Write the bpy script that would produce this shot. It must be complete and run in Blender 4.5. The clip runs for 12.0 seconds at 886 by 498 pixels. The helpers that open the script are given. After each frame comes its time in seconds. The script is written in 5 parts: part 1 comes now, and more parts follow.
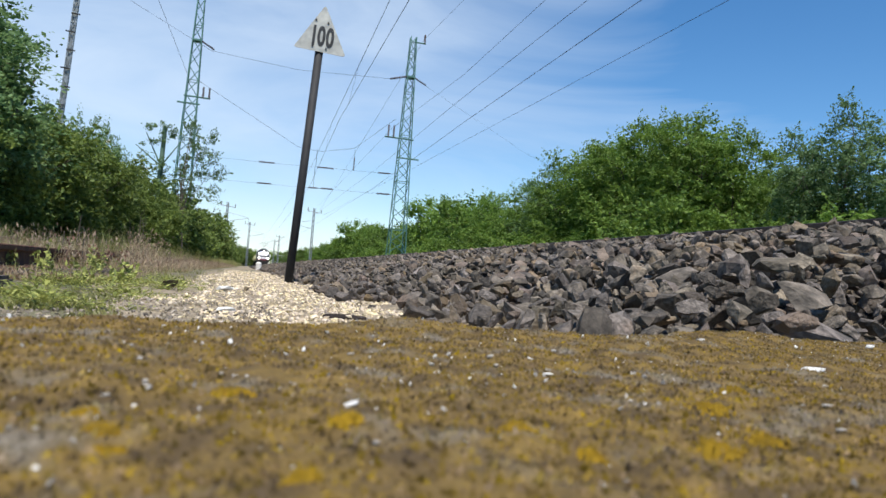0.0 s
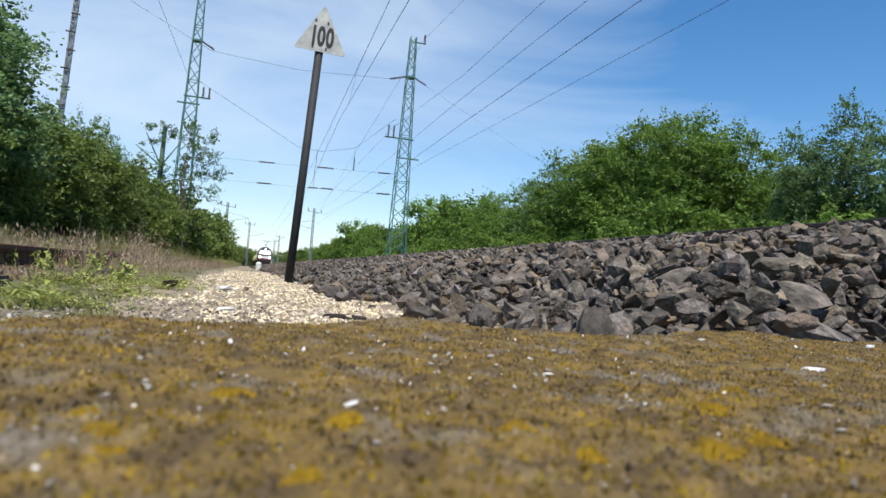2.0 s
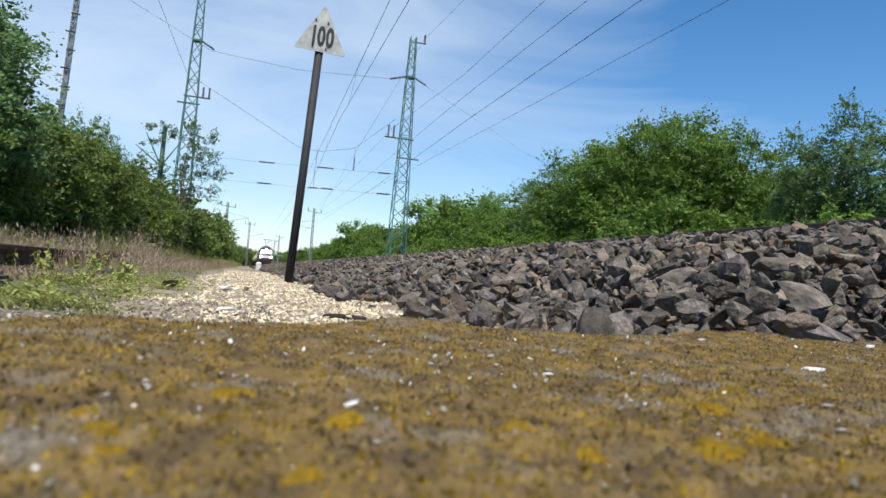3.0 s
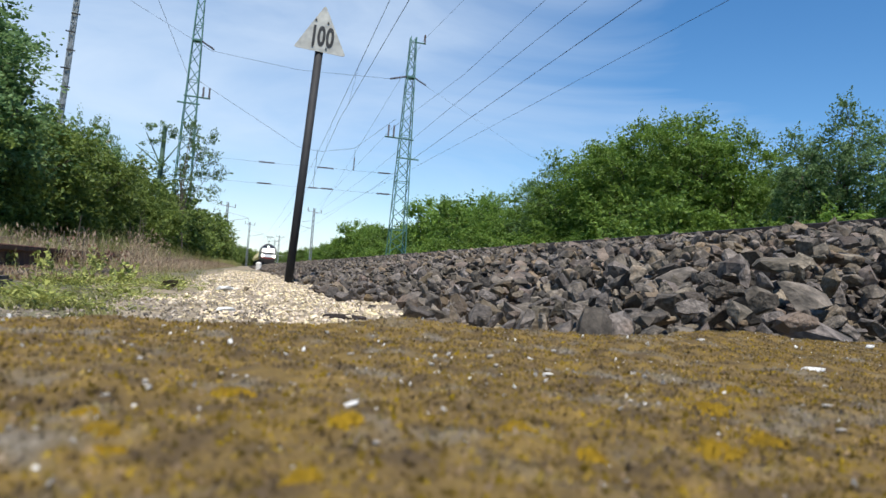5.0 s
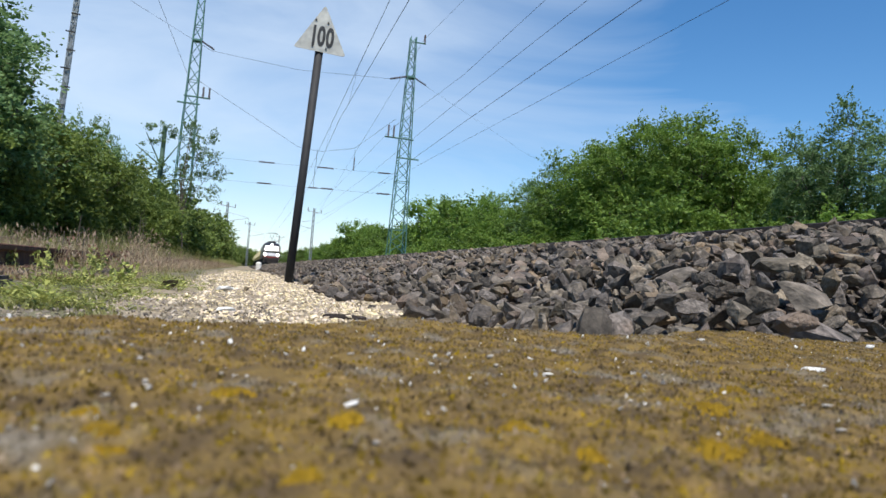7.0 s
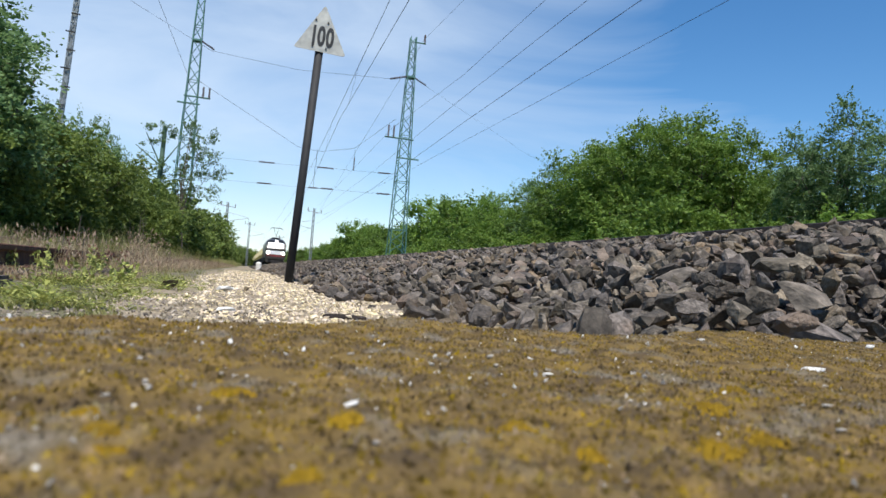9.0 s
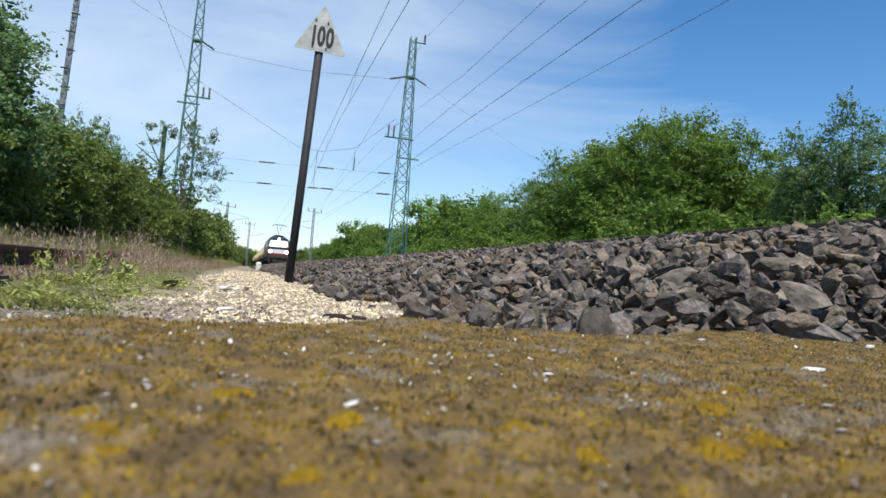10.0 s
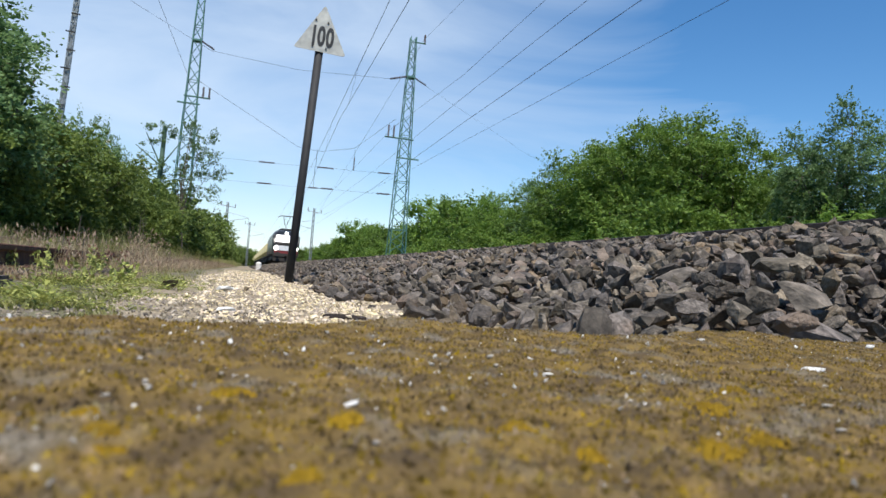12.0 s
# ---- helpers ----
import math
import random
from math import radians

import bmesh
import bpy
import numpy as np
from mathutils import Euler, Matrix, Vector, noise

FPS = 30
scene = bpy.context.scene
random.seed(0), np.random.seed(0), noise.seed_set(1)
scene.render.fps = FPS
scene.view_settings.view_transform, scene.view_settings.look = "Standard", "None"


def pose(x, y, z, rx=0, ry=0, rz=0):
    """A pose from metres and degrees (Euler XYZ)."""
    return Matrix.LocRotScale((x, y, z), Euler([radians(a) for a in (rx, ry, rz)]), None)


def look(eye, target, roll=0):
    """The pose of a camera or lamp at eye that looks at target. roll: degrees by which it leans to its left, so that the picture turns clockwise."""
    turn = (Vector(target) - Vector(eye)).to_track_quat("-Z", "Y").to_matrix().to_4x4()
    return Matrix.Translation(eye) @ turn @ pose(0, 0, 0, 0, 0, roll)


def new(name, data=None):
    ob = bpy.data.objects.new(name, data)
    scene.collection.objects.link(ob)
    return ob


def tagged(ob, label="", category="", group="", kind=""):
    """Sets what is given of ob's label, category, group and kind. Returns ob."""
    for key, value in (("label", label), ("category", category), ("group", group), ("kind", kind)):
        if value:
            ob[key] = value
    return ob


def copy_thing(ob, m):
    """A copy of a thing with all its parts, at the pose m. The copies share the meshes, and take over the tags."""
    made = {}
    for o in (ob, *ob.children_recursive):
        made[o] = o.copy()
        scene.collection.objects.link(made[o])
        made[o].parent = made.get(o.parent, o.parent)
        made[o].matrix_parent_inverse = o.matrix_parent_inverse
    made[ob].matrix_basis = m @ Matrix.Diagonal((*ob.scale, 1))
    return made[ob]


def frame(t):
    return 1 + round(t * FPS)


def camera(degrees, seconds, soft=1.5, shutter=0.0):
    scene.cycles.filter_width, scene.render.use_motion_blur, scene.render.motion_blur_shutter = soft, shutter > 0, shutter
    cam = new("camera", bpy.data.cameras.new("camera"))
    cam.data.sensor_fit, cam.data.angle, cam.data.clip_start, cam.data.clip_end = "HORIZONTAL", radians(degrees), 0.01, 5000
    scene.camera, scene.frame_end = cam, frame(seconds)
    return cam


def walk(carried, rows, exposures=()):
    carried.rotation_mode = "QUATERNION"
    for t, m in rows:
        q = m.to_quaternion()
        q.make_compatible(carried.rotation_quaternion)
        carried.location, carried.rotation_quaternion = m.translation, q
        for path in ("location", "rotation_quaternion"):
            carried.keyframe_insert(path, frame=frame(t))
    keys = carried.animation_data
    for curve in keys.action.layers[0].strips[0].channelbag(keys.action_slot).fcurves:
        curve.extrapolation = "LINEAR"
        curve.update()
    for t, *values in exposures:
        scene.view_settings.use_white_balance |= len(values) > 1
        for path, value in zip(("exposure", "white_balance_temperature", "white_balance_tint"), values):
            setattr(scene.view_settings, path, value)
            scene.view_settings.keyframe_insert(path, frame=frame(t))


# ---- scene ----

# ---------------------------------------------------------------- camera
cam = camera(66.0, 12.0, soft=1.5)
cam.data.dof.use_dof = True
cam.data.dof.focus_distance = 3.0
cam.data.dof.aperture_fstop = 12.0
EYE = Vector((0.0, 0.0, 0.14))
STAND = look(EYE, EYE + Vector((0.276, 0.960, 0.047)), 4.5)
walk(cam, [(0.0, STAND), (12.0, STAND)])

# ---------------------------------------------------------------- light
SUN_ELEV, SUN_AZ = radians(62), radians(187)
world = bpy.data.worlds.new("sky")
scene.world = world
world.use_nodes = True
wn, wl = world.node_tree.nodes, world.node_tree.links
wn.clear()
w_out = wn.new("ShaderNodeOutputWorld")
w_bg = wn.new("ShaderNodeBackground")
w_bg.inputs["Strength"].default_value = 0.125
w_sky = wn.new("ShaderNodeTexSky")
w_sky.sky_type = "NISHITA"
w_sky.sun_disc = False
w_sky.sun_elevation, w_sky.sun_rotation = SUN_ELEV, SUN_AZ
w_sky.air_density, w_sky.dust_density, w_sky.ozone_density = 1.0, 0.0, 3.2
w_co = wn.new("ShaderNodeTexCoord")
w_map = wn.new("ShaderNodeMapping")
w_map.inputs["Rotation"].default_value = (0.1, 0.25, 0.5)
w_map.inputs["Scale"].default_value = (1.3, 2.6, 5.5)
w_noise = wn.new("ShaderNodeTexNoise")
w_noise.inputs["Scale"].default_value = 1.4
w_noise.inputs["Detail"].default_value = 7
w_noise.inputs["Roughness"].default_value = 0.55
w_noise.inputs["Distortion"].default_value = 0.6
w_dot = wn.new("ShaderNodeVectorMath")
w_dot.operation = "DOT_PRODUCT"
w_dot.inputs[1].default_value = (-0.30, 0.94, 0.12)
w_bias = wn.new("ShaderNodeMapRange")
w_bias.inputs["From Min"].default_value, w_bias.inputs["From Max"].default_value = 0.45, 1.0
w_bias.inputs["To Min"].default_value, w_bias.inputs["To Max"].default_value = -0.36, 0.33
w_add = wn.new("ShaderNodeMath")
w_add.operation = "ADD"
w_ramp = wn.new("ShaderNodeMapRange")
w_ramp.inputs["From Min"].default_value, w_ramp.inputs["From Max"].default_value = 0.34, 1.02
w_ramp.inputs["To Max"].default_value = 0.83
w_mix = wn.new("ShaderNodeMix")
w_mix.data_type = "RGBA"
w_mix.inputs["B"].default_value = (5.0, 5.9, 7.0, 1)
wl.new(w_co.outputs["Generated"], w_map.inputs["Vector"])
wl.new(w_map.outputs[0], w_noise.inputs["Vector"])
wl.new(w_co.outputs["Generated"], w_dot.inputs[0])
wl.new(w_dot.outputs["Value"], w_bias.inputs["Value"])
wl.new(w_noise.outputs["Fac"], w_add.inputs[0])
wl.new(w_bias.outputs["Result"], w_add.inputs[1])
wl.new(w_add.outputs[0], w_ramp.inputs["Value"])
wl.new(w_ramp.outputs["Result"], w_mix.inputs["Factor"])
w_sat = wn.new("ShaderNodeHueSaturation")
w_sat.inputs["Saturation"].default_value = 1.26
wl.new(w_sky.outputs[0], w_sat.inputs["Color"])
wl.new(w_sat.outputs[0], w_mix.inputs["A"])
wl.new(w_mix.outputs["Result"], w_bg.inputs["Color"])
wl.new(w_bg.outputs[0], w_out.inputs[0])

sun = new("sun", bpy.data.lights.new("sun", "SUN"))
sun.data.energy = 5.0
sun.data.angle = radians(0.53)
sun.data.color = (1.0, 0.95, 0.87)
to_sun = Vector((math.sin(SUN_AZ) * math.cos(SUN_ELEV), math.cos(SUN_AZ) * math.cos(SUN_ELEV), math.sin(SUN_ELEV)))
sun.matrix_basis = look(to_sun * 60, (0, 0, 0))
scene.view_settings.exposure = 0.29


# ---------------------------------------------------------------- materials
def material(name, c1, c2, scale=8.0, rough=0.8, metal=0.0, bump=0.3, bump_scale=None, bump_dist=0.01, c3=None, fine=None,
             rand="", rand_amount=0.35, spec=0.5, stretch=(1, 1, 1), c3_lo=0.55, c3_hi=0.75, c3_rate=0.37, tint=None, tint_from=0.8, grain_range=(0.72, 1.25)):
    """Two colours mixed by broad noise, a third in patches, fine grain in value, and relief; rand varies pieces."""
    m = bpy.data.materials.new(name)
    m.use_nodes = True
    n, l = m.node_tree.nodes, m.node_tree.links
    b = n["Principled BSDF"]
    b.inputs["Roughness"].default_value = rough
    b.inputs["Metallic"].default_value = metal
    b.inputs["Specular IOR Level"].default_value = spec
    co = n.new("ShaderNodeTexCoord")
    mp = n.new("ShaderNodeMapping")
    mp.inputs["Scale"].default_value = stretch
    l.new(co.outputs["Object"], mp.inputs["Vector"])

    def noise_node(s, detail=5, distort=0.0):
        t = n.new("ShaderNodeTexNoise")
        t.inputs["Scale"].default_value = s
        t.inputs["Detail"].default_value = detail
        t.inputs["Distortion"].default_value = distort
        l.new(mp.outputs[0], t.inputs["Vector"])
        return t

    def mapped(src, a0, a1, b0, b1):
        r = n.new("ShaderNodeMapRange")
        for key, v in (("From Min", a0), ("From Max", a1), ("To Min", b0), ("To Max", b1)):
            r.inputs[key].default_value = v
        l.new(src, r.inputs["Value"])
        return r.outputs["Result"]

    def mixed(fac, a, bb, mode="MIX"):
        x = n.new("ShaderNodeMix")
        x.data_type, x.blend_type = "RGBA", mode
        for key, v in (("Factor", fac), ("A", a), ("B", bb)):
            if hasattr(v, "is_linked"):
                l.new(v, x.inputs[key])
            elif key == "Factor":
                x.inputs[key].default_value = v
            else:
                x.inputs[key].default_value = (*v, 1)
        return x.outputs["Result"]

    col = mixed(mapped(noise_node(scale, 6, 0.3).outputs["Fac"], 0.35, 0.65, 0, 1), c1, c2)
    if c3:
        col = mixed(mapped(noise_node(scale * c3_rate, 7, 0.6).outputs["Fac"], c3_lo, c3_hi, 0, 1), col, c3)
    grain = noise_node(fine or scale * 9, 3)
    g = mapped(grain.outputs["Fac"], 0.25, 0.75, *grain_range)
    comb = n.new("ShaderNodeCombineColor")
    for i in range(3):
        l.new(g, comb.inputs[i])
    col = mixed(1.0, col, comb.outputs[0], "MULTIPLY")
    if rand:
        if rand == "object":
            src = n.new("ShaderNodeObjectInfo").outputs["Random"]
        else:
            src = n.new("ShaderNodeNewGeometry").outputs["Random Per Island"]
        if tint:
            cut = n.new("ShaderNodeMath")
            cut.operation = "PINGPONG"
            cut.inputs[1].default_value = 0.061
            l.new(src, cut.inputs[0])
            col = mixed(mapped(cut.outputs[0], 0.061 * tint_from, 0.061, 0, 0.85), col, tint)
        v = mapped(src, 0, 1, 1 - rand_amount, 1 + rand_amount)
        hs = n.new("ShaderNodeHueSaturation")
        l.new(v, hs.inputs["Value"])
        wob = n.new("ShaderNodeMath")
        wob.operation = "PINGPONG"
        wob.inputs[1].default_value = 0.137
        l.new(src, wob.inputs[0])
        l.new(mapped(wob.outputs[0], 0, 0.137, 0.485, 0.515), hs.inputs["Hue"])
        l.new(mapped(wob.outputs[0], 0, 0.137, 0.75, 1.25), hs.inputs["Saturation"])
        l.new(col, hs.inputs["Color"])
        col = hs.outputs[0]
    l.new(col, b.inputs["Base Color"])
    if bump:
        bp = n.new("ShaderNodeBump")
        bp.inputs["Strength"].default_value = bump
        bp.inputs["Distance"].default_value = bump_dist
        l.new(noise_node(bump_scale or scale * 4, 6).outputs["Fac"], bp.inputs["Height"])
        l.new(bp.outputs[0], b.inputs["Normal"])
    l.new(mapped(grain.outputs["Fac"], 0.2, 0.8, max(rough - 0.12, 0.03), min(rough + 0.1, 1)), b.inputs["Roughness"])
    return m


def leafy(name, dark, light, trans=0.35):
    """Leaves: colour by island, some light passing through."""
    m = bpy.data.materials.new(name)
    m.use_nodes = True
    n, l = m.node_tree.nodes, m.node_tree.links
    b = n["Principled BSDF"]
    b.inputs["Roughness"].default_value = 0.55
    b.inputs["Specular IOR Level"].default_value = 0.35
    geo = n.new("ShaderNodeNewGeometry")
    obi = n.new("ShaderNodeObjectInfo")
    mix = n.new("ShaderNodeMix")
    mix.data_type = "RGBA"
    mix.inputs["A"].default_value, mix.inputs["B"].default_value = (*dark, 1), (*light, 1)
    l.new(geo.outputs["Random Per Island"], mix.inputs["Factor"])
    hs = n.new("ShaderNodeHueSaturation")
    r = n.new("ShaderNodeMapRange")
    r.inputs["To Min"].default_value, r.inputs["To Max"].default_value = 0.82, 1.22
    l.new(obi.outputs["Random"], r.inputs["Value"])
    l.new(r.outputs[0], hs.inputs["Value"])
    l.new(mix.outputs["Result"], hs.inputs["Color"])
    l.new(hs.outputs[0], b.inputs["Base Color"])
    t = n.new("ShaderNodeBsdfTranslucent")
    l.new(hs.outputs[0], t.inputs["Color"])
    ms = n.new("ShaderNodeMixShader")
    ms.inputs[0].default_value = trans
    l.new(b.outputs[0], ms.inputs[1])
    l.new(t.outputs[0], ms.inputs[2])
    l.new(ms.outputs[0], n["Material Output"].inputs[0])
    return m


def plain(name, c, rough=0.5, metal=0.0, emit=0.0):
    m = material(name, c, tuple(v * 0.85 for v in c), 3, rough, metal, 0.05)
    if emit:
        b = m.node_tree.nodes["Principled BSDF"]
        b.inputs["Emission Color"].default_value = (1, 0.97, 0.9, 1)
        b.inputs["Emission Strength"].default_value = emit
    return m


M_SOIL = material("soil", (0.10, 0.085, 0.05), (0.16, 0.135, 0.075), 3, 0.95, bump=0.6, bump_dist=0.03, c3=(0.07, 0.10, 0.03))
# gravel base darkened below its pebbles: shade in their gaps painted into the colour
M_PATH = material("path_gravel_gap_shade", (0.32, 0.255, 0.165), (0.19, 0.15, 0.10), 25, 0.9, bump=0.9, bump_scale=60, bump_dist=0.012, fine=90)
M_PEBBLE = material("pale_pebble", (0.66, 0.54, 0.38), (0.46, 0.37, 0.25), 18, 0.85, bump=0.3, rand="island", rand_amount=0.55)
M_DARKPEB = material("grey_pebble", (0.19, 0.155, 0.112), (0.40, 0.34, 0.26), 18, 0.85, bump=0.3, rand="island", rand_amount=0.5)
# near-black base: the shade in gaps between stones is put into the colour
M_BED = material("ballast_gap_shade", (0.020, 0.018, 0.017), (0.040, 0.036, 0.033), 14, 0.95, bump=1.0, bump_scale=22, bump_dist=0.05, fine=40, spec=0.08)
STONE_TONES = dict(rough=0.85, bump=1.0, grain_range=(0.50, 1.40), spec=0.3, c3=(0.150, 0.105, 0.072), tint=(0.165, 0.120, 0.080), tint_from=0.84)
M_STONE = material("ballast_stone_joined", (0.058, 0.050, 0.042), (0.182, 0.153, 0.126), 12, bump_scale=26, bump_dist=0.020, rand="island", rand_amount=0.5,
                   fine=90, c3_lo=0.52, c3_hi=0.70, **STONE_TONES)
M_STONE1 = material("ballast_stone_single", (0.058, 0.050, 0.042), (0.182, 0.153, 0.126), 1.3, bump_scale=2.2, bump_dist=0.022, rand="object", rand_amount=0.5,
                    fine=8, c3_lo=0.50, c3_hi=0.68, **STONE_TONES)
M_WHITE = material("white_stone", (0.72, 0.70, 0.66), (0.60, 0.58, 0.54), 30, 0.7, bump=0.2)
M_RUST = material("rusty_steel", (0.075, 0.032, 0.018), (0.14, 0.060, 0.030), 14, 0.85, 0.2, 0.4, bump_dist=0.003)
M_RAILTOP = material("rail_steel", (0.055, 0.040, 0.033), (0.09, 0.062, 0.048), 10, 0.55, 0.6, 0.2, bump_dist=0.002)
M_SLEEPER = material("old_timber", (0.07, 0.055, 0.042), (0.13, 0.105, 0.08), 6, 0.9, bump=0.7, stretch=(1, 8, 8), bump_dist=0.01)
M_CONC = material("grey_concrete", (0.30, 0.29, 0.27), (0.40, 0.385, 0.36), 5, 0.9, bump=0.4, c3=(0.20, 0.19, 0.17))
M_POLE = material("dark_pole_paint", (0.012, 0.012, 0.014), (0.022, 0.022, 0.023), 9, 0.75, 0.0, 0.3, bump_dist=0.003, c3=(0.055, 0.045, 0.038), c3_lo=0.62, c3_hi=0.8)
M_BOARD = material("board_enamel", (0.42, 0.42, 0.385), (0.37, 0.37, 0.34), 6, 0.45, bump=0.05, c3=(0.35, 0.34, 0.31), c3_lo=0.6, c3_hi=0.85, fine=14)
M_BLACK = material("black_enamel", (0.012, 0.012, 0.012), (0.03, 0.028, 0.026), 20, 0.5, bump=0.0)
M_GREENSTEEL = material("green_mast_paint", (0.055, 0.150, 0.125), (0.085, 0.200, 0.165), 2, 0.6, 0.1, 0.1, c3=(0.17, 0.15, 0.11), c3_lo=0.62, c3_hi=0.8)
M_GREYSTEEL = material("grey_mast_paint", (0.19, 0.215, 0.23), (0.27, 0.295, 0.31), 2, 0.6, 0.2, 0.1)
M_WIRE = material("wire", (0.055, 0.06, 0.07), (0.09, 0.09, 0.10), 2, 0.5, 0.6, 0.0)
M_INS = material("brown_insulator", (0.045, 0.030, 0.026), (0.07, 0.045, 0.04), 5, 0.6, 0.0, 0.0)
M_BARK = material("bark", (0.075, 0.060, 0.045), (0.135, 0.110, 0.085), 7, 0.95, bump=0.8, stretch=(1, 1, 0.3), bump_dist=0.03)
M_MOSSBARK = material("mossy_bark", (0.07, 0.125, 0.085), (0.12, 0.19, 0.13), 7, 0.95, bump=0.8, stretch=(1, 1, 0.3), bump_dist=0.03)
M_LEAF = leafy("leaf_green", (0.100, 0.180, 0.030), (0.205, 0.310, 0.055), 0.45)
M_LEAF2 = leafy("leaf_bluegreen", (0.090, 0.168, 0.058), (0.195, 0.292, 0.112), 0.45)
M_LEAFD = leafy("leaf_olive", (0.080, 0.128, 0.028), (0.228, 0.295, 0.066), 0.45)
M_WEED = leafy("weed_leaf", (0.13, 0.165, 0.038), (0.44, 0.45, 0.125), 0.3)
M_GRASS = leafy("grass_blade", (0.15, 0.16, 0.048), (0.38, 0.36, 0.14))
M_DRY = leafy("dry_grass", (0.18, 0.120, 0.068), (0.58, 0.47, 0.29), 0.3)
M_SEED = leafy("seed_head", (0.22, 0.130, 0.085), (0.56, 0.43, 0.29), 0.3)
M_DOCK = leafy("dock_seed", (0.10, 0.040, 0.030), (0.24, 0.115, 0.080), 0.2)
M_BLOSSOM = leafy("blossom", (0.55, 0.52, 0.42), (0.80, 0.78, 0.68), 0.3)
M_BLACKPAINT = plain("loco_black", (0.018, 0.019, 0.022), 0.32)
M_LWHITE = plain("loco_white", (0.78, 0.78, 0.78), 0.35)
M_LRED = plain("loco_red", (0.22, 0.03, 0.028), 0.45)
# grime on running gear; on the wagon ends it is painted shade
M_UNDER = plain("underframe_grime_and_end_shade", (0.035, 0.030, 0.027), 0.8)
M_GLASS = plain("windscreen_glass", (0.44, 0.47, 0.50), 0.2, 1.0)
M_LAMP = plain("headlight_glow", (0.9, 0.9, 0.85), 0.3, 0.0, 5.0)
M_YELLOW = material("wagon_yellow", (0.72, 0.55, 0.15), (0.60, 0.47, 0.14), 1.2, 0.55, bump=0.1, c3=(0.40, 0.33, 0.16), c3_lo=0.6, c3_hi=0.8)
M_COVER = material("wagon_cover", (0.62, 0.56, 0.34), (0.50, 0.46, 0.28), 1.2, 0.7, bump=0.1)


def moss_material():
    """Concrete top overgrown with ochre moss: moss follows broad noise, bare grey patches, yellow cushions."""
    m = material("mossy_concrete", (0.088, 0.061, 0.031), (0.190, 0.126, 0.039), 38, 0.95, bump=0.9, bump_scale=420, bump_dist=0.0025, fine=620,
                 c3=(0.165, 0.140, 0.105), c3_lo=0.54, c3_hi=0.70, c3_rate=0.42, spec=0.15)
    return m


M_MOSS = moss_material()
M_TUFT = material("moss_tuft", (0.093, 0.065, 0.031), (0.206, 0.136, 0.037), 38, 0.95, bump=0.0, rand="island", rand_amount=0.48, c3=(0.172, 0.147, 0.112), c3_lo=0.54, c3_hi=0.70, c3_rate=0.42, spec=0.1)
M_YTUFT = material("yellow_moss", (0.33, 0.205, 0.016), (0.23, 0.145, 0.020), 60, 0.95, bump=0.6, bump_scale=500, bump_dist=0.002, spec=0.1)


# ---------------------------------------------------------------- mesh tools
def rng(seed):
    return np.random.default_rng(seed)


def mesh_from(name, v, f, mat, smooth=False):
    me = bpy.data.meshes.new(name)
    me.from_pydata(v.tolist() if hasattr(v, "tolist") else v, [], f.tolist() if hasattr(f, "tolist") else f)
    me.materials.append(mat)
    if smooth:
        me.shade_smooth()
    return me


def hang(ob, parent, label=""):
    if parent is not None:
        ob.parent = parent
    if label:
        ob["label"] = label
    return ob


def part(name, bm, mat, parent=None, label="", smooth=False):
    """Links a bmesh as one mesh object under a thing or a part."""
    me = bpy.data.meshes.new(name)
    bmesh.ops.recalc_face_normals(bm, faces=bm.faces)
    bm.to_mesh(me)
    bm.free()
    me.materials.append(mat)
    if smooth:
        me.shade_smooth()
    return hang(new(name, me), parent, label)


def box(bm, x0, x1, y0, y1, z0, z1, bevel=0.0):
    r = bmesh.ops.create_cube(bm, size=1.0, matrix=Matrix.LocRotScale(((x0 + x1) / 2, (y0 + y1) / 2, (z0 + z1) / 2), None, (x1 - x0, y1 - y0, z1 - z0)))
    if bevel:
        es = list({e for v in r["verts"] for e in v.link_edges})
        bmesh.ops.bevel(bm, geom=es, offset=bevel, segments=2, affect="EDGES")
    return bm


def rod(bm, a, b, r0, r1=None, seg=6):
    a, b = Vector(a), Vector(b)
    d = b - a
    m = Matrix.Translation((a + b) / 2) @ d.to_track_quat("Z", "Y").to_matrix().to_4x4()
    bmesh.ops.create_cone(bm, cap_ends=True, segments=seg, radius1=r0, radius2=r0 if r1 is None else r1, depth=d.length, matrix=m)
    return bm


def prism(bm, pts, y0, y1):
    """Polygon in x, z carried along y."""
    a = [bm.verts.new((x, y0, z)) for x, z in pts]
    b = [bm.verts.new((x, y1, z)) for x, z in pts]
    k = len(pts)
    bm.faces.new(a)
    bm.faces.new(b[::-1])
    for i in range(k):
        bm.faces.new((a[i], b[i], b[(i + 1) % k], a[(i + 1) % k]))
    return bm


def empty(name, m, label, category, group="", kind=""):
    ob = new(name)
    ob.empty_display_size = 0.2
    ob.matrix_basis = m
    return tagged(ob, label, category, group, kind)


def value_noise(x, y, seed=0):
    """Smooth noise in -1..1 for arrays."""
    table = rng(seed).uniform(-1, 1, (256, 256))
    xi, yi = np.floor(x).astype(int), np.floor(y).astype(int)
    fx, fy = x - xi, y - yi
    fx, fy = fx * fx * (3 - 2 * fx), fy * fy * (3 - 2 * fy)
    a, b = table[xi % 256, yi % 256], table[(xi + 1) % 256, yi % 256]
    c, d = table[xi % 256, (yi + 1) % 256], table[(xi + 1) % 256, (yi + 1) % 256]
    return (a * (1 - fx) + b * fx) * (1 - fy) + (c * (1 - fx) + d * fx) * fy


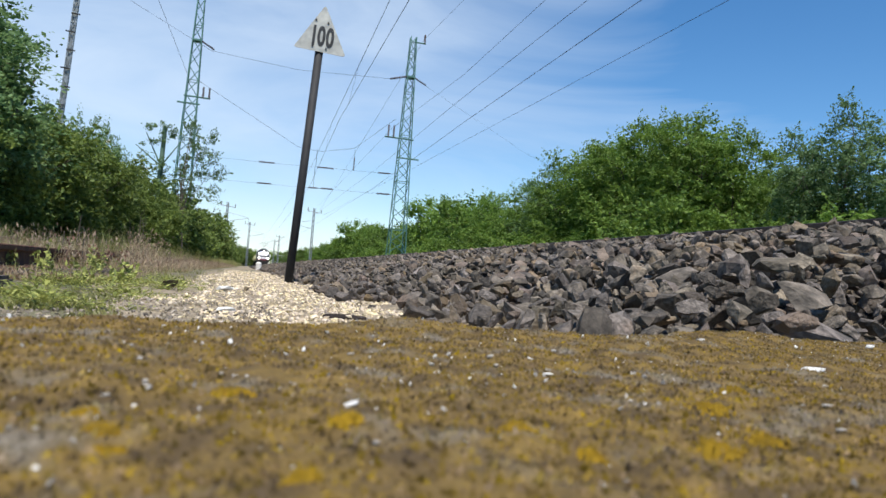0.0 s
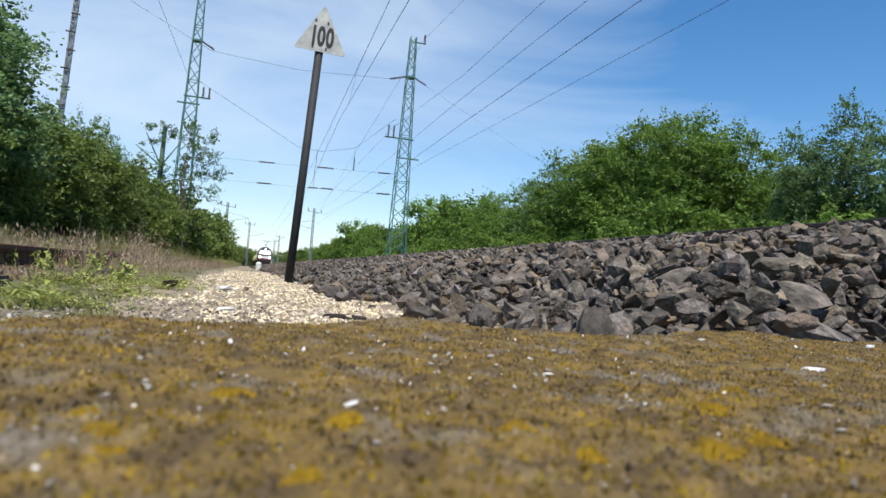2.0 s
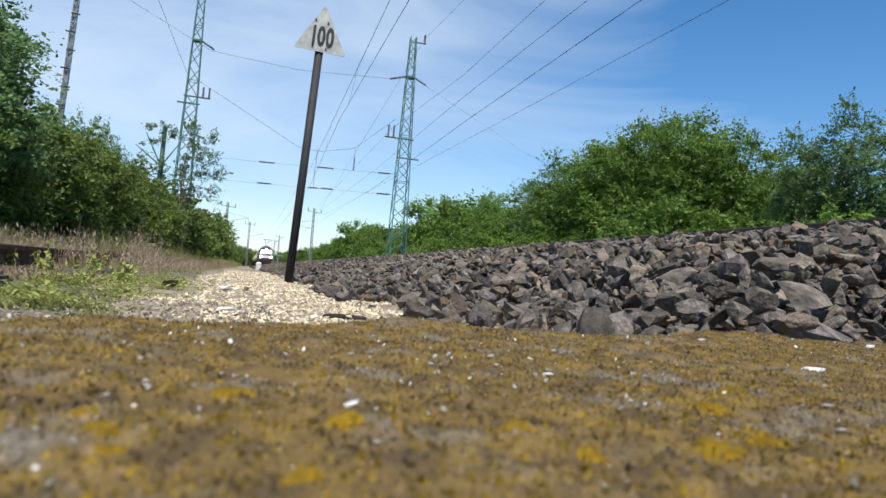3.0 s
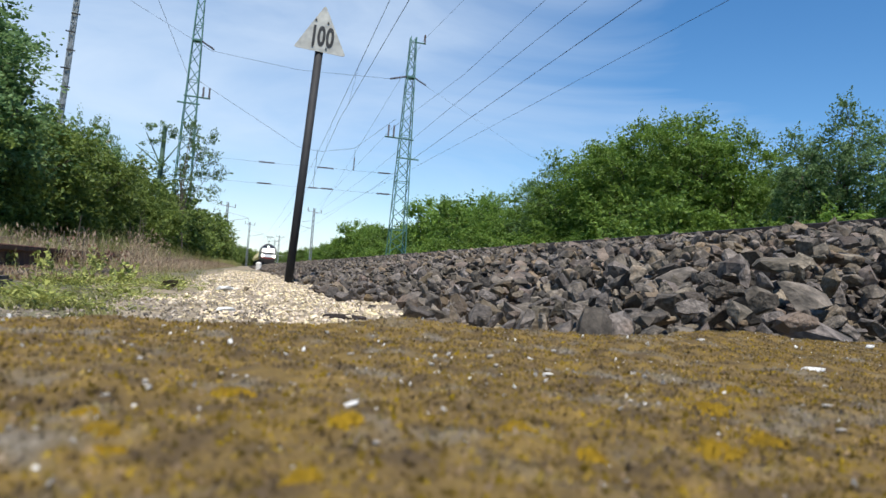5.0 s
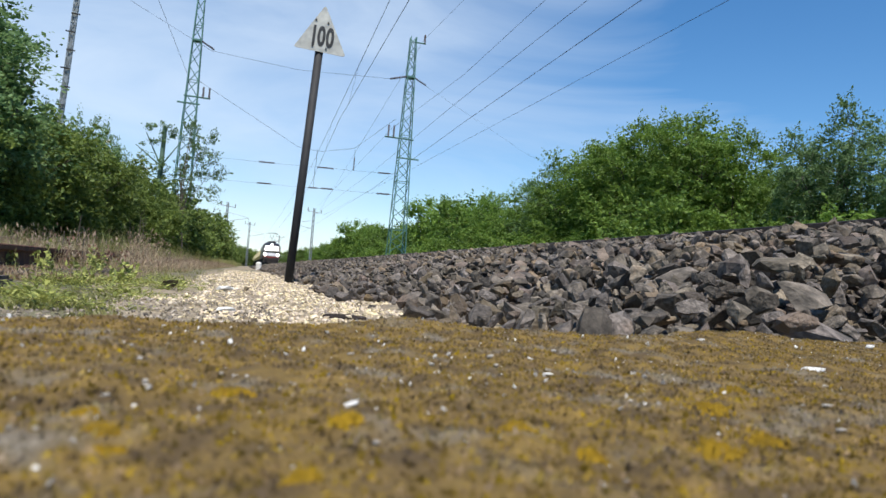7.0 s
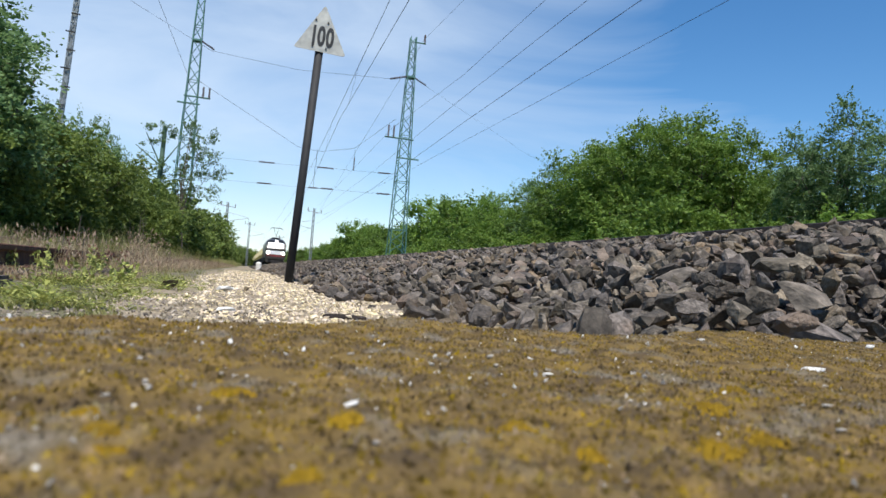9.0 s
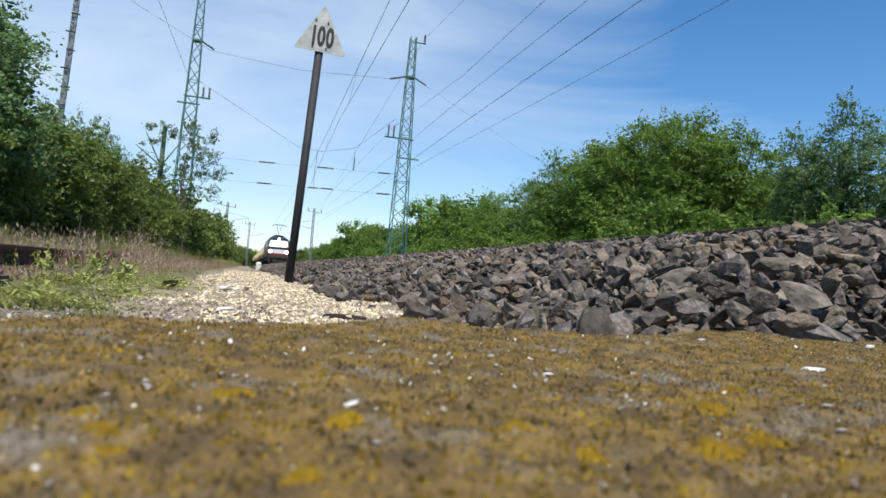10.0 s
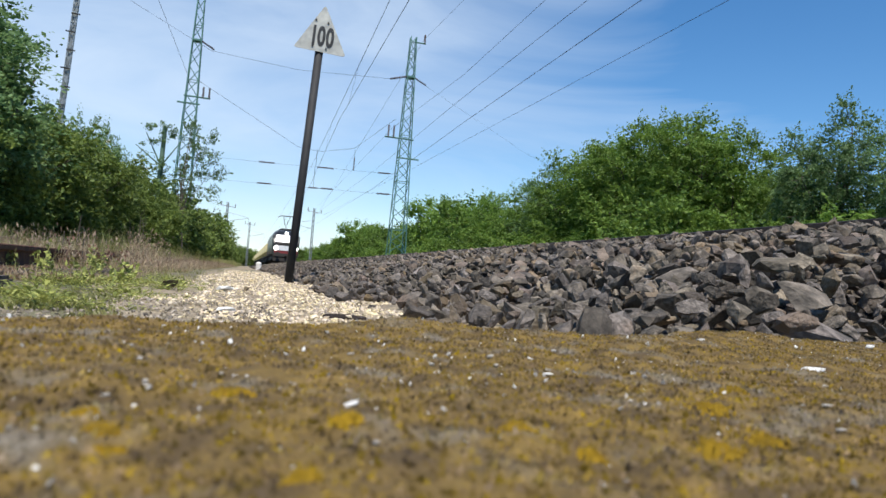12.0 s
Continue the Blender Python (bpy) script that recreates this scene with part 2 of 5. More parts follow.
def rotations(k, r):
    """k random rotation matrices."""
    q = r.normal(size=(k, 4))
    q /= np.linalg.norm(q, axis=1)[:, None]
    w, x, y, z = q.T
    return np.stack([np.stack([1 - 2 * (y * y + z * z), 2 * (x * y - z * w), 2 * (x * z + y * w)], -1),
                     np.stack([2 * (x * y + z * w), 1 - 2 * (x * x + z * z), 2 * (y * z - x * w)], -1),
                     np.stack([2 * (x * z - y * w), 2 * (y * z + x * w), 1 - 2 * (x * x + y * y)], -1)], 1)


def lying(k, r, tilt):
    """k rotations of stones that lie on their flat sides, tilted by up to about tilt radians."""
    a, b, c = r.normal(0, tilt, k), r.normal(0, tilt, k), r.uniform(0, 6.28, k)
    ca, sa, cb, sb, cc, sc = np.cos(a), np.sin(a), np.cos(b), np.sin(b), np.cos(c), np.sin(c)
    o, i = np.zeros(k), np.ones(k)
    mx = np.stack([np.stack([i, o, o], -1), np.stack([o, ca, -sa], -1), np.stack([o, sa, ca], -1)], 1)
    my = np.stack([np.stack([cb, o, sb], -1), np.stack([o, i, o], -1), np.stack([-sb, o, cb], -1)], 1)
    mz = np.stack([np.stack([cc, -sc, o], -1), np.stack([sc, cc, o], -1), np.stack([o, o, i], -1)], 1)
    return mx @ my @ mz


def rock_shape(seed, points=13, flat=0.7):
    """One angular broken stone about 1 across."""
    r = rng(seed)
    p = r.normal(size=(points, 3))
    p /= np.abs(p).max(axis=1)[:, None] ** 0.55 * np.linalg.norm(p, axis=1)[:, None] ** 0.45
    p *= r.uniform(0.34, 0.46, (points, 1)) * np.array([r.uniform(1.0, 1.5), r.uniform(0.75, 1.05), flat])
    p = p @ np.array([[1, 0.15, 0.1], [0, 1, -0.2], [0.12, 0, 1]])
    bm = bmesh.new()
    for q in p:
        bm.verts.new(q)
    res = bmesh.ops.convex_hull(bm, input=bm.verts)
    bmesh.ops.delete(bm, geom=[g for g in res["geom_interior"] if isinstance(g, bmesh.types.BMVert)], context="VERTS")
    bmesh.ops.dissolve_limit(bm, angle_limit=radians(10), verts=bm.verts, edges=bm.edges)
    bmesh.ops.triangulate(bm, faces=bm.faces)
    bm.verts.index_update()
    v = np.array([q.co[:] for q in bm.verts])
    f = np.array([[q.index for q in g.verts] for g in bm.faces])
    bm.free()
    return v, f


GRAINS = [rock_shape(60 + i, 8, 0.6 + 0.05 * i) for i in range(6)]
LUMPS = [rock_shape(300 + i, 10, 0.5 + 0.06 * (i % 6)) for i in range(10)]
ROCKS = [rock_shape(100 + i, 16 + i % 9, 0.46 + 0.075 * (i % 6)) for i in range(24)]


def scatter_rocks(name, pos, size, seed, mat, shapes=ROCKS, tilt=0.0):
    """Many stones joined in one mesh."""
    r = rng(seed)
    kinds = r.integers(0, len(shapes), len(pos))
    vs, fs, base = [], [], 0
    for k, (v, f) in enumerate(shapes):
        sel = np.where(kinds == k)[0]
        if not len(sel):
            continue
        rot = lying(len(sel), r, tilt) if tilt else rotations(len(sel), r)
        pts = np.einsum("nij,vj->nvi", rot, v) * size[sel][:, None, None] + pos[sel][:, None, :]
        fs.append((f[None] + (np.arange(len(sel)) * len(v))[:, None, None] + base).reshape(-1, 3))
        vs.append(pts.reshape(-1, 3))
        base += len(sel) * len(v)
    return mesh_from(name, np.concatenate(vs), np.concatenate(fs), mat)


# ---------------------------------------------------------------- ground
TOE, CREST, BED_TOP, FAR_CREST, FAR_TOE = 0.56, 2.55, 0.515, 9.9, 12.0


def bed_z(x):
    return np.interp(x, [TOE, CREST, FAR_CREST, FAR_TOE], [0.0, BED_TOP, BED_TOP, 0.0])


def slope_z(x, y):
    """Top of the loose stone; it runs out against the concrete slab."""
    return np.minimum(bed_z(x), np.maximum(0.035 + (y - 0.80 - 0.315 * x) * 0.80, np.where(y < 0.80 + 0.315 * x, -0.2, 0)) + np.where(x > 2.9, 1.0, 0))


def strip(name, xs, ys, zfun, mat, kind="structure", label="", category=""):
    xx, yy = np.meshgrid(xs, ys)
    v = np.stack([xx, yy, zfun(xx, yy)], -1).reshape(-1, 3)
    w = len(xs)
    i = (np.arange(len(ys) - 1)[:, None] * w + np.arange(w - 1)[None]).reshape(-1)
    f = np.stack([i, i + 1, i + w + 1, i + w], -1)
    ob = new(name, mesh_from(name, v, f, mat, True))
    return tagged(ob, label, category, kind=kind)


gx = np.concatenate([[-2500, -900, -300, -100, -40], np.arange(-20, 20.1, 0.5), [40, 100, 300, 900, 2500]])
gy = np.concatenate([[-2500, -600, -150, -40, -10], np.arange(-4, 40, 0.5), np.arange(40, 300, 10), [400, 700, 1300, 2600]])


def ground_z(x, y):
    n = 0.018 * value_noise(x * 1.3, y * 1.3, 3) + 0.05 * value_noise(x * 0.21 + 9, y * 0.21, 4) * np.clip((-x - 1.2) / 2, 0, 1)
    return n - 0.012 + 0.16 * np.clip((-x - 2.6) / 4, 0, 1)


ground = strip("ground", gx, gy, ground_z, M_SOIL, label="bare brown soil with sparse weeds", category="ground")


def path_z(x, y):
    edge = np.minimum(x + 0.52 - 0.3 * np.clip(2.5 - y, 0, 1) + 0.2 * value_noise(y * 1.1, y * 0 + 3, 8), 0.95 - x)
    return ground_z(x, y) + np.clip(edge * 0.1, -0.03, 0.008) + 0.004 * value_noise(x * 14, y * 14, 5)


path = strip("gravel_path", np.arange(-1.1, 1.05, 0.07), np.concatenate([np.arange(1.0, 14, 0.1), np.arange(14, 170, 1.5)]), path_z, M_PATH,
             label="pale limestone gravel path beside the track", category="path")

# sheet below the stones, coloured near-black as painted shade in their gaps
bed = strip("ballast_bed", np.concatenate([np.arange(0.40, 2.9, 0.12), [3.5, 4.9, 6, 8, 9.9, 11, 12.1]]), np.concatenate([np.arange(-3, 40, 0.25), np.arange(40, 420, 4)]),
            lambda x, y: slope_z(x, y) - 0.13 + 0.012 * value_noise(x * 9, y * 9, 6), M_BED, label="raised bed of dark crushed stone under the main track, gap shade painted near-black", category="ballast")


# ---------------------------------------------------------------- concrete slab underfoot
SLAB_TURN = radians(17.5)
SLAB = Matrix.Translation((0.0, 0.775, 0.08)) @ Matrix.Rotation(SLAB_TURN, 4, "Z")


def slab_relief(u, v):
    """Height of the mossy top in slab coordinates."""
    big = 0.0030 * value_noise(u * 7 + 40, v * 7 + 40, 11) + 0.0022 * value_noise(u * 21 + 40, v * 21 + 40, 12)
    small = 0.0028 * value_noise(u * 62 + 90, v * 62 + 90, 13) + 0.0013 * value_noise(u * 190 + 90, v * 190 + 90, 14)
    hump = 0.0
    for hu, hv, hr, hh in ((0.20, -0.05, 0.11, 0.008), (0.86, -0.04, 0.17, 0.013), (0.45, -0.25, 0.09, 0.003), (-0.15, -0.3, 0.10, 0.003)):
        hump = hump + hh * np.exp(-(((u - hu) / hr) ** 2 + ((v - hv) / (hr * 0.5)) ** 2))
    edge = np.clip(-(v + 0.012 * value_noise(u * 12 + 5, v * 0 + 2, 15)) / 0.05, 0, 1)
    return big + small + hump - 0.012 * (1 - edge) ** 2


def slab_things():
    us = np.concatenate([[-2.2, -1.6, -1.2, -0.9], np.arange(-0.6, 1.75, 0.0068), [1.9, 2.2, 2.8]])
    vs = np.concatenate([[-2.0, -1.5, -1.1], np.arange(-0.86, 0.0301, 0.0065)])
    uu, vv = np.meshgrid(us, vs)
    vv = vv + np.where(vv > -0.1, 0.015 * value_noise(uu * 9, uu * 0 + 7, 16) * (vv + 0.1) / 0.13, 0)
    zz = slab_relief(uu, vv)
    w, h = len(us), len(vs)
    top = np.stack([uu, vv, zz], -1).reshape(-1, 3)
    i = (np.arange(h - 1)[:, None] * w + np.arange(w - 1)[None]).reshape(-1)
    f = np.stack([i, i + 1, i + w + 1, i + w], -1).tolist()
    rim = list(range((h - 1) * w, h * w))[::-1] + [k * w for k in range(h - 2, -1, -1)] + list(range(1, w)) + [k * w + w - 1 for k in range(1, h - 1)]
    v = top.tolist()
    k0 = len(v)
    v += [[v[k][0], v[k][1], -0.16] for k in rim]
    n = len(rim)
    f += [[rim[k], rim[(k + 1) % n], k0 + (k + 1) % n, k0 + k] for k in range(n)]
    slab = new("concrete_slab", mesh_from("concrete_slab", v, f, M_MOSS, True))
    slab.matrix_basis = SLAB
    tagged(slab, "weathered concrete slab overgrown with ochre moss", "slab", kind="structure")

    r = rng(21)
    # short moss shoots
    k = 175000
    px, py = r.uniform(-0.35, 1.6, k), 0.12 + 1.2 * r.uniform(0, 1, k) ** 1.3
    ok = (px > -0.32 * py - 0.04) & (px < 1.15 * py + 0.06) & (py < 0.79 + 0.32 * px)
    px, py = px[ok], py[ok]
    ca, sa = math.cos(SLAB_TURN), math.sin(SLAB_TURN)
    u, vv = px * ca + (py - 0.775) * sa, -px * sa + (py - 0.775) * ca
    keep = value_noise(u * 11 + 3, vv * 11 + 3, 17) + 0.6 * value_noise(u * 34, vv * 34 + 60, 18) > -0.75
    u, vv = u[keep], vv[keep]
    k = len(u)
    z = slab_relief(u, vv)
    ht, rad, ang = r.uniform(0.0005, 0.0024, k) + 0.0016 * (r.uniform(size=k) < 0.06), r.uniform(0.0009, 0.0024, k), r.uniform(0, 6.28, k)
    corners = [np.stack([u + rad * np.cos(ang + a), vv + rad * np.sin(ang + a), z - 0.0008], -1) for a in (0, 2.09, 4.19)]
    tip = np.stack([u + r.normal(0, 0.001, k), vv + r.normal(0, 0.001, k), z + ht], -1)
    v = np.stack(corners + [tip], 1).reshape(-1, 3)
    b = np.arange(k)[:, None, None] * 4
    f = (b + np.array([[0, 1, 3], [1, 2, 3], [2, 0, 3]])[None]).reshape(-1, 3)
    hang(new("moss", mesh_from("moss", v, f, M_TUFT)), slab)["kind"] = "stuff"
    # grit and crumbs
    k = 2600
    u, vv = r.uniform(-0.65, 1.7, k), -0.01 - 0.75 * r.uniform(0, 1, k) ** 1.2
    size = 0.0012 + 0.0042 * r.uniform(0, 1, k) ** 4
    pos = np.stack([u, vv, slab_relief(u, vv) + size * 0.15], -1)
    hang(new("grit", scatter_rocks("grit", pos, size, 22, M_GRIT, GRAINS)), slab)["kind"] = "stuff"
    # bleached shell and limestone crumbs
    k = 150
    u, vv = r.uniform(-0.5, 1.2, k), -0.02 - 0.66 * r.uniform(0, 1, k) ** 1.1
    near = r.uniform(size=k) < 0.6
    u = np.where(near, 0.02 + 0.12 * r.normal(size=k), u)
    vv = np.where(near, -0.42 + 0.13 * r.normal(size=k), vv)
    size = (0.0022 + 0.0050 * r.uniform(0, 1, k) ** 2.5) * np.clip(1.30 + 1.6 * vv, 0.40, 1.2)
    pos = np.stack([u, vv, slab_relief(u, vv) + size * 0.25], -1)
    hang(new("crumbs", scatter_rocks("crumbs", pos, size, 24, M_WHITE, GRAINS)), slab, "bleached white crumbs")["kind"] = "stuff"
    # yellow cushions, each a dense cluster of shoots
    for hu, hv, s in YELLOWS:
        k = 150
        u, vv = hu + r.normal(0, s * 0.42, k), hv + r.normal(0, s * 0.25, k)
        z = slab_relief(u, vv) + 0.12 * s * np.exp(-(((u - hu) / s) ** 2 + ((vv - hv) / s) ** 2) * 2)
        ang, rad = r.uniform(0, 6.28, k), r.uniform(0.0007, 0.0018, k)
        v = np.stack([np.stack([u + rad * np.cos(ang + a), vv + rad * np.sin(ang + a), z - 0.0006], -1) for a in (0, 2.09, 4.19)] +
                     [np.stack([u, vv, z + r.uniform(0.001, 0.003, k)], -1)], 1).reshape(-1, 3)
        f = (np.arange(k)[:, None, None] * 4 + np.array([[0, 1, 3], [1, 2, 3], [2, 0, 3]])[None]).reshape(-1, 3)
        hang(new("yellow_moss", mesh_from("yellow_moss", v, f, M_YTUFT)), slab, "bright yellow moss cushion")["kind"] = "stuff"
    return slab


M_GRIT = material("grit", (0.28, 0.265, 0.24), (0.42, 0.40, 0.37), 40, 0.85, bump=0.1, rand="island", rand_amount=0.6)
INV = SLAB.inverted()


def on_slab(x, y):
    q = INV @ Vector((x, y, 0.08))
    return q.x, q.y


YELLOWS = [on_slab(x, y) + (s,) for x, y, s in ((0.042, 0.26, 0.007), (-0.04, 0.25, 0.006), (0.11, 0.26, 0.011), (0.19, 0.235, 0.014), (0.26, 0.33, 0.016), (0.02, 0.19, 0.005),
                                                (-0.035, 0.235, 0.005), (0.13, 0.23, 0.007), (0.24, 0.265, 0.013), (-0.05, 0.27, 0.005), (0.0, 0.32, 0.012), (0.33, 0.40, 0.014))]
slab = slab_things()


M_CHIP = material("grey_chip", (0.30, 0.275, 0.24), (0.42, 0.395, 0.355), 60, 0.8, bump=0.2)


def slab_pebbles():
    """Loose pale chips that lie on the slab."""
    r = rng(31)
    spots = ((0.05, 0.30, 0.0095, 0.5), (0.22, 0.46, 0.009, 0.55), (0.56, 0.56, 0.036, 0.2), (1.08, 0.96, 0.022, 0.5), (0.03, 0.36, 0.008, 0.5), (-0.04, 0.35, 0.006, 0.6), (0.31, 0.29, 0.008, 0.7),
             (0.35, 0.34, 0.012, 0.4), (0.62, 0.82, 0.030, 0.3), (0.20, 0.53, 0.011, 0.6), (0.19, 0.49, 0.008, 0.6), (0.17, 0.55, 0.010, 0.6), (-0.05, 0.31, 0.006, 0.6), (0.02, 0.33, 0.005, 0.6),
             (0.08, 0.50, 0.008, 0.5), (0.29, 0.60, 0.009, 0.7), (-0.06, 0.25, 0.003, 0.8), (0.05, 0.24, 0.005, 0.5), (0.13, 0.205, 0.005, 0.6))
    for i, (x, y, s, flat) in enumerate(spots):
        v, f = ROCKS[i % len(ROCKS)]
        v = v * np.array([1, 0.8, flat / 0.7]) * s * (1.0 if i < 4 else 0.65)
        ob = new("pebble", mesh_from("pebble", v, f, M_WHITE if i < 4 else M_CHIP, True))
        u, w = on_slab(x, y)
        z = 0.08 + float(slab_relief(np.array([u]), np.array([w]))[0]) + s * flat * 0.35
        ob.matrix_basis = pose(x, y, z, 0, 0, r.uniform(-40, 40))
        tagged(ob, "small pale stone chip lying on the mossy slab", "pebble", "pebbles on the slab")


slab_pebbles()


# ---------------------------------------------------------------- main track
def rail_profile(h):
    return [(-0.07, 0), (0.07, 0), (0.07, 0.012), (0.012, 0.03), (0.012, h - 0.045), (0.036, h - 0.035), (0.036, h - 0.006), (0.028, h),
            (-0.028, h), (-0.036, h - 0.006), (-0.036, h - 0.035), (-0.012, h - 0.045), (-0.012, 0.03), (-0.07, 0.012)]


def rail(x, z, h, y0, y1, mat, label, turn=0.0):
    bm = prism(bmesh.new(), rail_profile(h), y0, y1)
    ob = part("rail", bm, mat)
    ob.matrix_basis = pose(x, 0, z, 0, 0, turn)
    return tagged(ob, label, "rail", "rails")


TRACK_X, RAIL_TOP = 4.2, 0.69
for side in (-0.75, 0.75):
    rail(TRACK_X + side, RAIL_TOP - 0.16, 0.16, -3, 420, M_RAILTOP, "brown running rail of the main track on ballast")


def sleepers():
    bm = prism(bmesh.new(), [(-0.14, 0), (0.14, 0), (0.11, 0.16), (-0.11, 0.16)], -1.3, 1.3)
    first = part("sleeper", bm, M_CONC)
    first.matrix_basis = pose(TRACK_X, -2.4, 0.375, 0, 0, 90)
    tagged(first, "grey concrete sleeper bedded in ballast", "sleeper", "sleepers of the main track")
    for i in range(1, 110):
        copy_thing(first, pose(TRACK_X, -2.4 + 0.6 * i, 0.375, 0, 0, 90))


sleepers()


# ---------------------------------------------------------------- rusty siding
def siding():
    rail(-1.45, 0.005, 0.155, 2.0, 170, M_RUST, "rusty siding rail half buried in grass")
    rail(-2.93, 0.02, 0.155, 2.0, 170, M_RUST, "rusty siding rail half buried in grass")
    bm = box(bmesh.new(), -1.25, 1.25, -0.12, 0.12, -0.12, 0.02, 0.015)
    first = part("old_sleeper", bm, M_SLEEPER)
    first.matrix_basis = pose(-2.19, 3.2, 0.0, 0, 0, 0)
    tagged(first, "weathered timber sleeper sunk into the soil", "sleeper", "sleepers of the siding")
    for i in range(1, 40):
        copy_thing(first, pose(-2.19, 3.2 + 0.68 * i, 0.0, 0, 0, 0))


siding()


# ---------------------------------------------------------------- speed sign
def speed_sign():
    base = pose(0.448, 7.261, -0.02, 0, 2.45, 0)
    sign = empty("speed_sign", base, "white triangular speed board reading 100 on a dark leaning post", "sign")
    bm = bmesh.new()
    rod(bm, (0, 0, -0.25), (0, 0, 2.50), 0.043, 0.043, 16)
    part("post", bm, M_POLE, sign, "dark painted steel tube post", True)
    bm = bmesh.new()
    tri = [(-0.272, 2.466), (0.278, 2.466), (0.003, 2.972)]
    pts = []
    for i, (x, z) in enumerate(tri):
        px, pz = tri[i - 1]
        qx, qz = tri[(i + 1) % 3]
        for ox, oz in ((px, pz), (qx, qz)):
            d = Vector((ox - x, oz - z)).normalized() * 0.03
            pts.append((x + d.x, z + d.y))
        pts.insert(-1, (x + (pts[-1][0] + pts[-2][0] - 2 * x) * 0.28, z + (pts[-1][1] + pts[-2][1] - 2 * z) * 0.28))
    prism(bm, pts, -0.052, -0.046)
    board = part("board", bm, M_BOARD, sign, "off-white enamelled triangle with rounded corners")
    for k, (dx, ch) in enumerate(((-0.082, "1"), (0.0, "0"), (0.095, "0"))):
        cu = bpy.data.curves.new("digit", "FONT")
        cu.body = ch
        cu.size = 0.285
        cu.extrude = 0.001
        cu.offset = 0.010
        cu.align_x = "CENTER"
        cu.materials.append(M_BLACK)
        ob = hang(new("digit", cu), board)
        ob.matrix_basis = pose(dx * 0.95, -0.0545, 2.535, 90, 0, 0) @ Matrix.Diagonal((0.58, 1, 1, 1))
    for x, z in ((-0.075, 2.795), (0.055, 2.785), (-0.08, 2.515), (0.062, 2.505)):
        bm = rod(bmesh.new(), (x, -0.060, z), (x, -0.050, z), 0.011, 0.011, 8)
        part("bolt", bm, M_BLACK, board)
    for z in (2.56, 2.72):
        bm = box(bmesh.new(), -0.06, 0.06, -0.047, 0.05, z - 0.015, z + 0.015, 0.004)
        part("clamp", bm, M_POLE, sign)


speed_sign()


# ---------------------------------------------------------------- masts and wires
def lattice(bm, w0, w1, h, bays, leg=0.05, brace=0.028):
    """Square tapered lattice, its braces crossing on all faces."""
    def corner(i, z):
        w = (w0 + (w1 - w0) * z / h) / 2
        return Vector(((-w, w, w, -w)[i], (-w, -w, w, w)[i], z))
    for i in range(4):
        rod(bm, corner(i, 0), corner(i, h), leg, leg * 0.8, 4)
    zs = [h * (1 - (1 - k / bays) ** 1.12) for k in range(bays + 1)]
    for k in range(bays):
        for i in range(4):
            j = (i + 1) % 4
            a, b = (i, j) if (k + i) % 2 else (j, i)
            rod(bm, corner(a, zs[k]), corner(b, zs[k + 1]), brace, brace, 4)
            if k % 4 == 0:
                rod(bm, corner(i, zs[k]), corner(j, zs[k]), brace, brace, 4)
    return bm


def insulator(bm, a, b, r=0.07):
    a, b = Vector(a), Vector(b)
    rod(bm, a, b, r * 0.45, r * 0.45, 6)
    k = max(3, int((b - a).length / 0.12))
    d = (b - a).normalized() * 0.035
    for i in range(k):
        c = a.lerp(b, (i + 0.5) / k)
        rod(bm, c - d, c + d, r, r * 0.6, 8)
    return bm


def span_mast(x, y, h, w0, w1, lean, arms, label, strain=0.0, strung_sides=()):
    mast = empty("lattice_mast", pose(x, y, 0, 0, lean, 0), label, "mast", "head-span masts")
    part("lattice_column", lattice(bmesh.new(), w0, w1, h, 22), M_GREENSTEEL, mast)
    bm = box(bmesh.new(), -w0 * 0.8, w0 * 0.8, -w0 * 0.8, w0 * 0.8, -0.3, 0.35, 0.03)
    part("footing", bm, M_CONC, mast, "grey concrete footing")
    for z, x0, x1, ups in arms:
        bm = bmesh.new()
        rod(bm, (x0, -0.2, z), (x1, -0.2, z), 0.06, 0.06, 4)
        arm = part("bracket", bm, M_GREENSTEEL, mast)
        for ux, uh in ups:
            part("insulator", insulator(bmesh.new(), (ux, -0.2, z), (ux, -0.2, z + uh), 0.09), M_INS, arm)
    if strain:
        # strain insulators that droop from a collar round the column
        w = (w0 + (w1 - w0) * strain / h) / 2 + 0.03
        collar = part("collar", box(bmesh.new(), -w, w, -w, w, strain - 0.06, strain + 0.06, 0.01), M_GREENSTEEL, mast)
        for sgn, reach, fall in strung_sides:
            part("insulator", insulator(bmesh.new(), (sgn * w, -0.1, strain), (sgn * (w + reach), -0.1, strain - fall), 0.085), M_INS, collar)
    return mast


span_mast(10.72, 50, 18.4, 1.30, 0.42, 0.1, ((10.55, -1.6, 0.6, ((-1.35, 0.9), (-0.95, 0.9))), (9.1, -0.6, 1.1, ()), (18.0, 0.0, 0.95, ((0.85, 0.7),))),
          "tall green steel lattice mast carrying overhead wires", 15.3, ((-1, 1.25, 0.36), (1, 0.95, 0.45)))
span_mast(-4.62, 50, 21.5, 1.30, 0.30, 0.3, ((11.5, -0.5, 1.25, ((0.75, 0.75), (1.15, 0.75))), (11.0, -0.9, 0.6, ()), (19.6, -0.9, 0.4, ())),
          "tall green steel lattice mast rising out of bushes", 15.45, ((1, 0.85, 0.45),))


